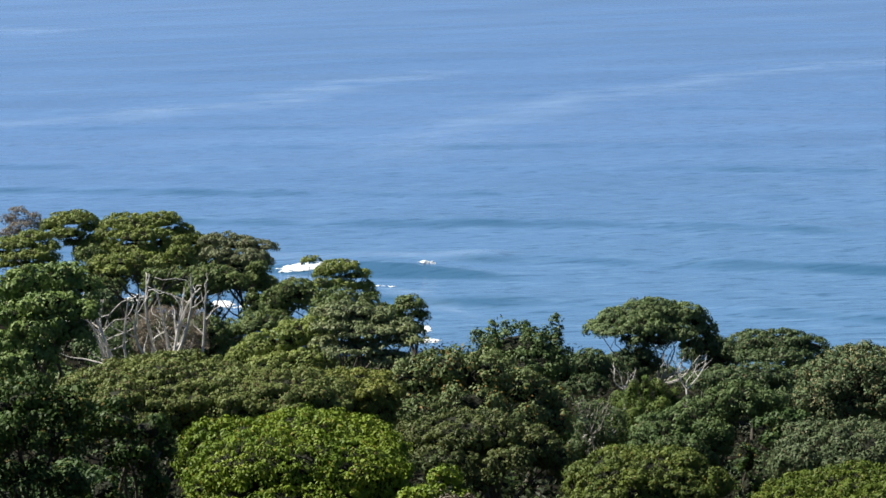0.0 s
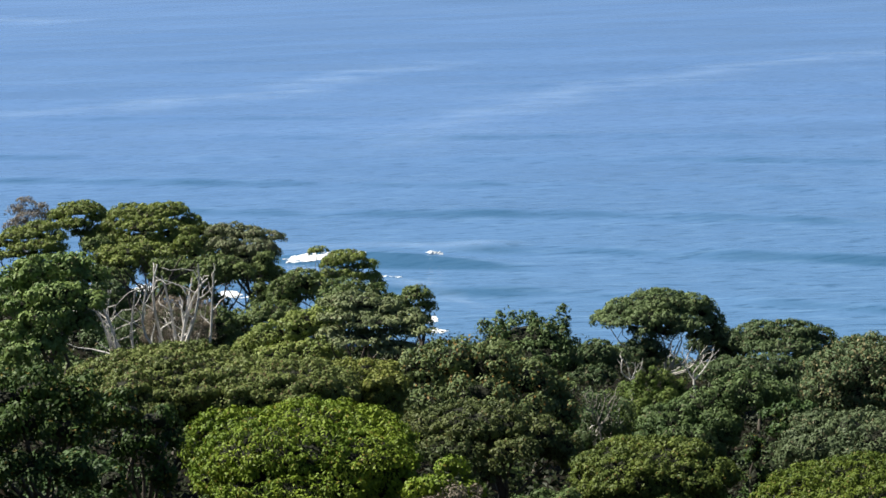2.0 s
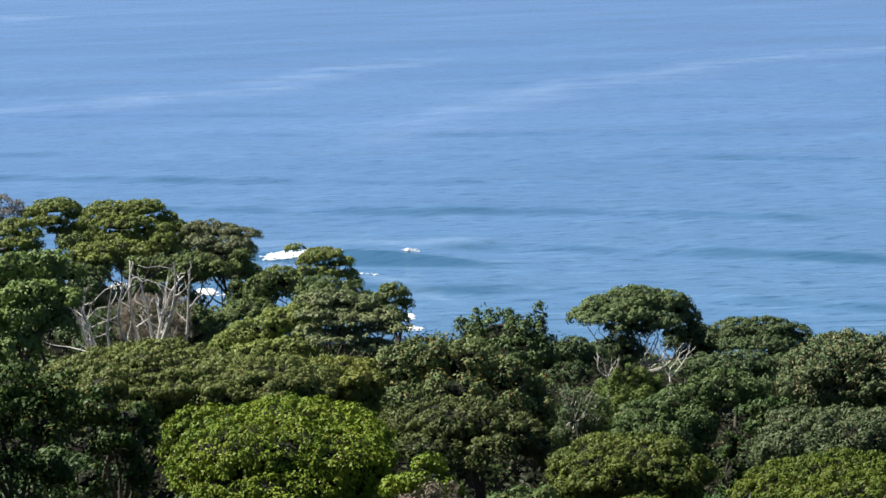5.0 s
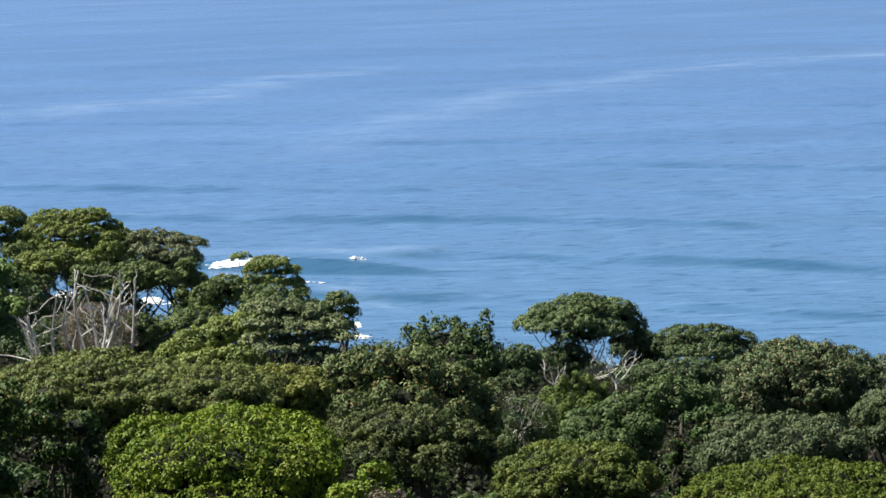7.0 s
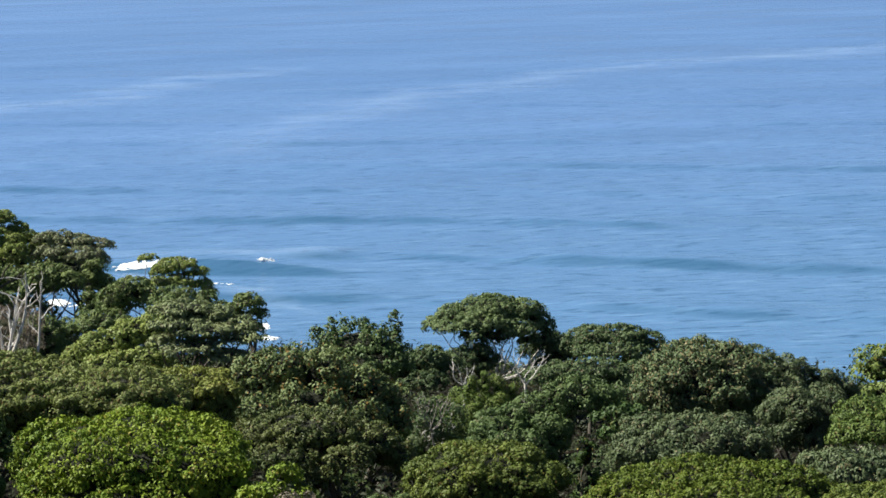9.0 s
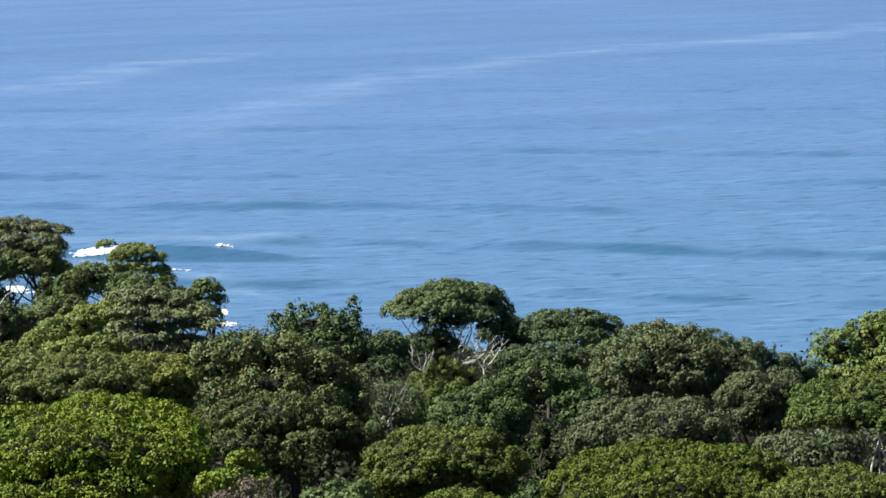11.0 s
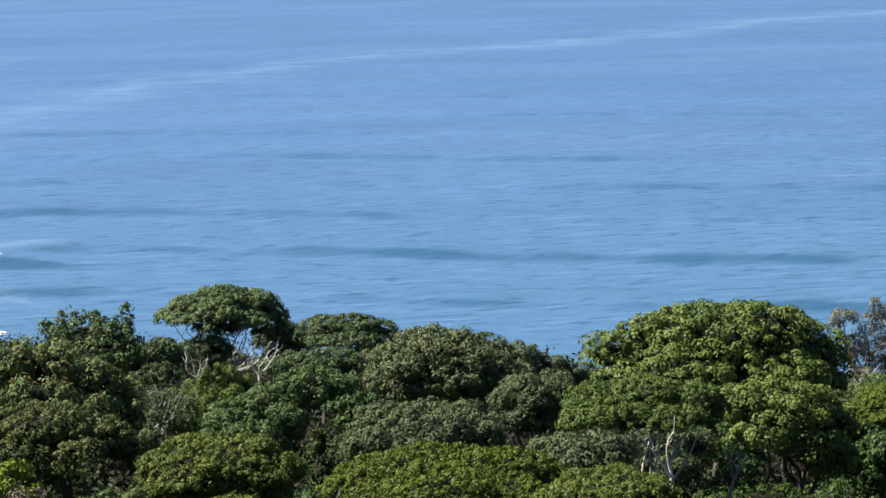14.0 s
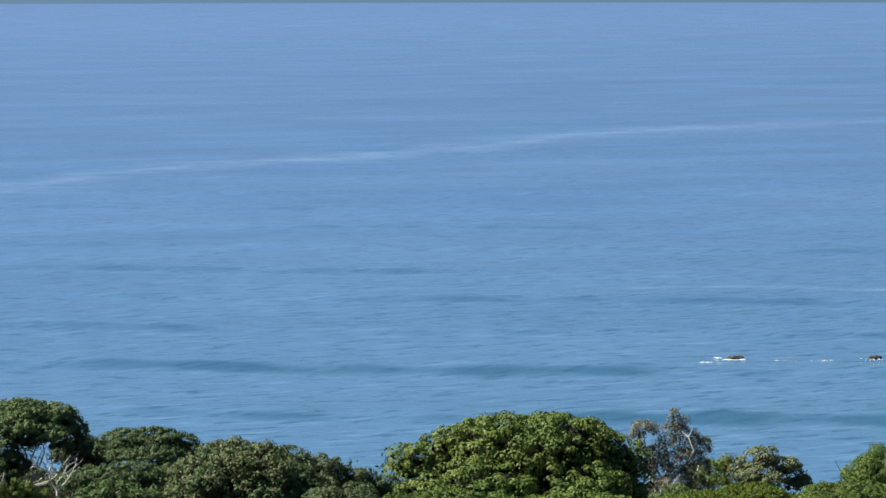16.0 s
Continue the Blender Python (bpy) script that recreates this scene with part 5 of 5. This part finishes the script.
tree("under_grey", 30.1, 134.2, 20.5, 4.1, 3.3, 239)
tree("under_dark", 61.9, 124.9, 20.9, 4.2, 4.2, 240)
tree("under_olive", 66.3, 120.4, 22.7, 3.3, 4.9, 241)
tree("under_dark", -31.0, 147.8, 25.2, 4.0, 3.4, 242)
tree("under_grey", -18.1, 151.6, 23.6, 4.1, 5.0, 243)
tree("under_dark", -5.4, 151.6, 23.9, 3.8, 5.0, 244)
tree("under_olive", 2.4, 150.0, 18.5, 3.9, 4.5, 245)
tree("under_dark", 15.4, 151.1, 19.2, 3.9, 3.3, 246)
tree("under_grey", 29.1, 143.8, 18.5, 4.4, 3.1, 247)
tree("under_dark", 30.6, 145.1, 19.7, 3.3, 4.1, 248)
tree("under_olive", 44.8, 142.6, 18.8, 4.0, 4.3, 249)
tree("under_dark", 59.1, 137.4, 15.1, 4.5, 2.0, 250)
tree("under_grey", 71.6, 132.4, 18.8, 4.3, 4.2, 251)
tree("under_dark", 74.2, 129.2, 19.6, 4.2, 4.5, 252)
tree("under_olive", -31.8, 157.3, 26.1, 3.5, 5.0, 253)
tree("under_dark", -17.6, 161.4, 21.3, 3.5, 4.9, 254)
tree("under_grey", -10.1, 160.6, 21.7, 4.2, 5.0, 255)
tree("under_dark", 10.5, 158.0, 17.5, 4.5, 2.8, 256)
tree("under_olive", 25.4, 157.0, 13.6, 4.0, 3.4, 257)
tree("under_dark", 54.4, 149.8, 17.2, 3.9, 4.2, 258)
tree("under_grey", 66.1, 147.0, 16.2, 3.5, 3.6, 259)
tree("under_dark", 84.6, 137.1, 17.8, 4.6, 4.7, 260)
tree("under_olive", -36.2, 168.4, 23.7, 3.3, 4.1, 261)
tree("under_dark", -27.3, 171.4, 20.2, 3.5, 4.0, 262)
tree("under_grey", -12.1, 170.5, 19.3, 3.3, 4.8, 263)
tree("under_dark", 1.4, 171.7, 20.6, 4.5, 5.0, 264)
tree("under_olive", 9.3, 170.0, 16.8, 3.5, 3.5, 265)
tree("under_dark", 19.1, 169.8, 16.0, 4.0, 3.4, 266)
tree("under_grey", 24.4, 168.3, 12.6, 4.0, 3.2, 267)
tree("under_dark", 58.0, 162.8, 15.4, 3.6, 4.2, 268)
tree("under_olive", 62.8, 158.9, 15.5, 4.0, 4.1, 269)
tree("under_dark", 73.2, 155.1, 13.4, 4.0, 2.8, 270)
tree("under_grey", 84.2, 153.1, 14.3, 4.5, 3.8, 271)
tree("under_dark", 96.5, 144.5, 14.9, 4.0, 4.2, 272)
tree("under_olive", -36.2, 177.5, 21.8, 4.6, 4.1, 273)
tree("under_dark", -22.9, 180.5, 18.3, 3.6, 4.4, 274)
tree("under_grey", -11.6, 182.0, 19.2, 3.6, 5.0, 275)
tree("under_dark", 12.7, 183.2, 12.9, 3.9, 2.3, 276)
tree("under_olive", 18.8, 178.0, 13.9, 4.5, 2.8, 277)
tree("under_dark", 64.0, 171.9, 12.8, 3.8, 3.5, 278)
tree("under_grey", 86.2, 164.3, 11.5, 4.1, 3.1, 279)
tree("under_dark", 99.6, 154.8, 13.4, 3.4, 4.2, 280)
tree("under_olive", -47.8, 188.0, 25.1, 3.4, 5.0, 281)
tree("under_dark", -40.5, 191.2, 18.8, 4.5, 3.2, 282)
tree("under_grey", -14.7, 192.6, 16.9, 4.2, 5.0, 283)
tree("under_dark", 0.4, 196.3, 15.9, 3.9, 5.0, 284)
tree("under_olive", 34.9, 191.6, 9.9, 3.5, 2.4, 285)
tree("under_dark", 72.7, 179.6, 10.1, 3.7, 2.8, 286)
tree("under_grey", 96.6, 169.4, 11.5, 4.0, 4.1, 287)
tree("under_dark", 107.6, 166.8, 11.5, 4.0, 4.2, 288)
tree("under_olive", -42.1, 204.9, 15.9, 4.5, 2.7, 289)
tree("under_dark", -33.0, 205.9, 18.0, 3.3, 5.0, 290)
tree("under_grey", -17.0, 210.0, 13.5, 3.9, 4.3, 291)
tree("under_dark", -1.1, 207.4, 13.5, 3.3, 4.4, 292)
tree("under_olive", 37.7, 205.8, 8.5, 4.3, 2.9, 293)
tree("under_dark", 75.7, 191.2, 7.1, 4.2, 2.0, 294)
tree("under_grey", 98.3, 184.6, 8.0, 4.4, 3.2, 295)
tree("under_dark", 105.8, 180.3, 8.0, 3.6, 3.1, 296)
tree("under_olive", -44.2, 215.8, 15.6, 4.5, 3.2, 297)
tree("under_dark", -20.8, 218.1, 11.7, 3.8, 3.6, 298)
tree("under_grey", -12.1, 217.7, 10.6, 3.7, 3.4, 299)
tree("under_dark", 72.9, 209.2, 8.8, 4.0, 4.2, 300)
tree("under_olive", 105.4, 193.7, 5.1, 4.5, 2.2, 301)
tree("under_dark", 116.4, 190.3, 6.6, 3.3, 3.0, 302)
tree("under_grey", -37.6, 224.9, 14.0, 4.4, 3.7, 303)
tree("under_dark", -23.3, 231.4, 8.7, 4.3, 2.6, 304)
tree("under_olive", 1.4, 233.2, 7.7, 4.0, 2.9, 305)
tree("under_dark", 119.6, 198.6, 4.5, 3.5, 2.1, 306)
tree("under_grey", -44.2, 243.3, 15.5, 3.4, 5.0, 307)
tree("under_dark", -46.0, 242.3, 15.6, 3.3, 5.0, 308)
tree("under_olive", -61.9, 251.6, 13.4, 4.3, 3.4, 309)
tree("under_dark", -60.6, 249.6, 13.8, 4.4, 3.6, 310)
tree("under_grey", -42.1, 253.2, 14.0, 3.2, 5.0, 311)
tree("under_dark", -12.7, 256.8, 8.6, 3.9, 4.7, 312)
tree("under_olive", -9.6, 256.9, 8.6, 3.6, 4.7, 313)
tree("under_dark", -42.2, 267.4, 10.0, 3.3, 4.1, 314)
tree("under_grey", -32.4, 268.9, 9.2, 3.7, 4.6, 315)
tree("under_dark", -58.1, 276.1, 9.7, 4.0, 3.4, 316)


def dead_tree(x, y, height, seed, stems, spread, label):
    """A bleached bare tree of several stems that fork upwards."""
    rng = np.random.default_rng(seed)
    bz = float(land(np.array(x), np.array(y)))
    origin = np.array([x, y, bz])
    thing = new("dead_tree")
    thing.location = origin
    tagged(thing, label, "tree", "bare trees")
    for k in range(stems):
        s = k / max(stems - 1, 1) * 2 - 1
        foot = np.array([s * spread * 0.15 + rng.normal(0, 0.2), rng.normal(0, 0.5), -0.2])
        head = np.array([(s + rng.normal(0, 0.13)) * spread * 1.5, rng.normal(0, 1.0), height * rng.uniform(0.84, 1.05)])
        pts, rad = bent(foot, head, (0.09 + 0.045 * spread) * rng.uniform(0.7, 1.2), 0.06, rng, 0.07, 10)
        # the stems bow outwards above the root
        pts = pts + np.outer(np.sin(np.linspace(0, 1, len(pts)) ** 0.6 * np.pi), (s * spread * 0.14, 0, 0))
        av, af = tube(pts, rad, 7)
        stem = under(thing, "stem", mesh_of("stem", av, af, PALE, True))
        for j in (4, 5, 6, 7, 8):
            for _ in range(1 + (j == 7)):
                tip = pts[j] + np.array([rng.normal(0, 0.36 * spread), rng.normal(0, 0.2 * spread), rng.uniform(0.5, 1.0) * (0.6 + 0.4 * spread)])
                bp, br = bent(pts[j], tip, rad[j] * 0.7, 0.03, rng, 0.1, 5)
                bv, bf = tube(bp, br, 5)
                under(stem, "branch", mesh_of("branch", bv, bf, PALE, True))
    return thing


def bare_trunk(x, y, fork, top, spread, limbs, seed, thick, label, bark=PALE, twigs=(4, 5, 6, 7), lean=0.0):
    """A pale trunk that forks into bare crooked limbs; fork and top are heights."""
    rng = np.random.default_rng(seed)
    bz = float(land(np.array(x), np.array(y)))
    origin = np.array([x, y, bz])
    thing = new("bare_tree")
    thing.location = origin
    tagged(thing, label, "tree", "bare trees")
    f = np.array([0, 0, fork - bz])
    pts, rad = bent((rng.normal(0, 0.3), 0, -0.3), f, thick * 1.3, thick * 0.85, rng, 0.03, 8)
    v, fc = tube(pts, rad, 8)
    under(thing, "trunk", mesh_of("trunk", v, fc, bark, True))
    for k in range(limbs):
        s = k / max(limbs - 1, 1) * 2 - 1
        head = f + np.array([lean + s * spread + rng.normal(0, 0.15 * spread), rng.normal(0, 0.4), (top - fork) * rng.uniform(0.7, 1.0)])
        pts, rad = bent(f - np.array([0, 0, 0.15]), head, thick * rng.uniform(0.45, 0.7), 0.03, rng, 0.09, 9)
        av, af = tube(pts, rad, 6)
        limb = under(thing, "limb", mesh_of("limb", av, af, bark, True))
        for j in twigs:
            tip = pts[j] + np.array([rng.normal(0, 0.3 * spread), rng.normal(0, 0.3), rng.uniform(0.15, 0.45) * (top - fork)])
            bp, br = bent(pts[j], tip, rad[j] * 0.6, 0.014, rng, 0.1, 5)
            bv, bf = tube(bp, br, 5)
            under(limb, "branch", mesh_of("branch", bv, bf, bark, True))
    return thing


dead_tree(-28.0, 193.5, 15.0, 301, 12, 3.9, "bleached dead tree with many bare pale stems")
bare_trunk(15.9, 183.3, 15.0, 17.0, 1.0, 4, 302, 0.13, "small bare pale tree behind green crowns")
bare_trunk(21.2, 180.8, 15.4, 18.1, 2.0, 4, 303, 0.13, "small bare pale tree behind green crowns")
bare_trunk(33.7, 101.6, 27.9, 30.4, 1.0, 2, 305, 0.14, "pale forked bare trunk under a spreading crown", twigs=(5, 7), lean=-0.9)
bare_trunk(39.5, 108.0, 25.6, 27.4, 0.8, 5, 306, 0.10, "weathered bare snag in a dark hollow", bark=GREY_WOOD, twigs=(3, 4, 5, 6))
bare_trunk(9.6, 137.7, 23.2, 25.4, 1.3, 6, 307, 0.06, "thin bare grey tree among shrubs", bark=GREY_WOOD)

# low shrubs along the top of the beach
for i in range(44):
    sx_ = -74 + i * 4.7
    sy_ = float(coast(np.array(sx_))) - 6 - 2.5 * math.sin(i * 2.1)
    tall_ = 1.1 if 40 < sx_ < 85 else 1.8
    tree(("shrub_grey", "shrub_olive")[i % 2], sx_, sy_, float(land(np.array(sx_), np.array(sy_))) + tall_ + 0.3 * math.sin(i * 1.7), 3.3, tall_, 400 + i)

# undergrowth between the trunks
rng = np.random.default_rng(77)
m = 30000
ux, uy = rng.uniform(-75, 135, m), rng.uniform(62, 310, m)
inside = (uy < coast(ux) - 2.5) & (np.abs(np.arctan2(ux, uy) - 0.15) < 0.5)
ux, uy = ux[inside], uy[inside]
hump = np.array([noise.noise(Vector((a_ * 0.14, b_ * 0.14, 3.3))) for a_, b_ in zip(ux, uy)])
uz = land(ux, uy) + rng.uniform(0.1, 1.0, len(ux)) * (3.0 + 2.6 * hump)
pp = np.stack([ux, uy, uz], 1)
oo = rng.normal(0, 0.5, pp.shape) + np.array([0, -0.3, 1.0])
oo /= np.linalg.norm(oo, axis=1, keepdims=True)
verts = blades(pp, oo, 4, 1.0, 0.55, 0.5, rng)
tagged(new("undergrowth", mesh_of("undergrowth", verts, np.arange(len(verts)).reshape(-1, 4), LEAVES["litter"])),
       "green undergrowth, darkened as shade, covering the slope beneath the trees", "undergrowth", kind="stuff")
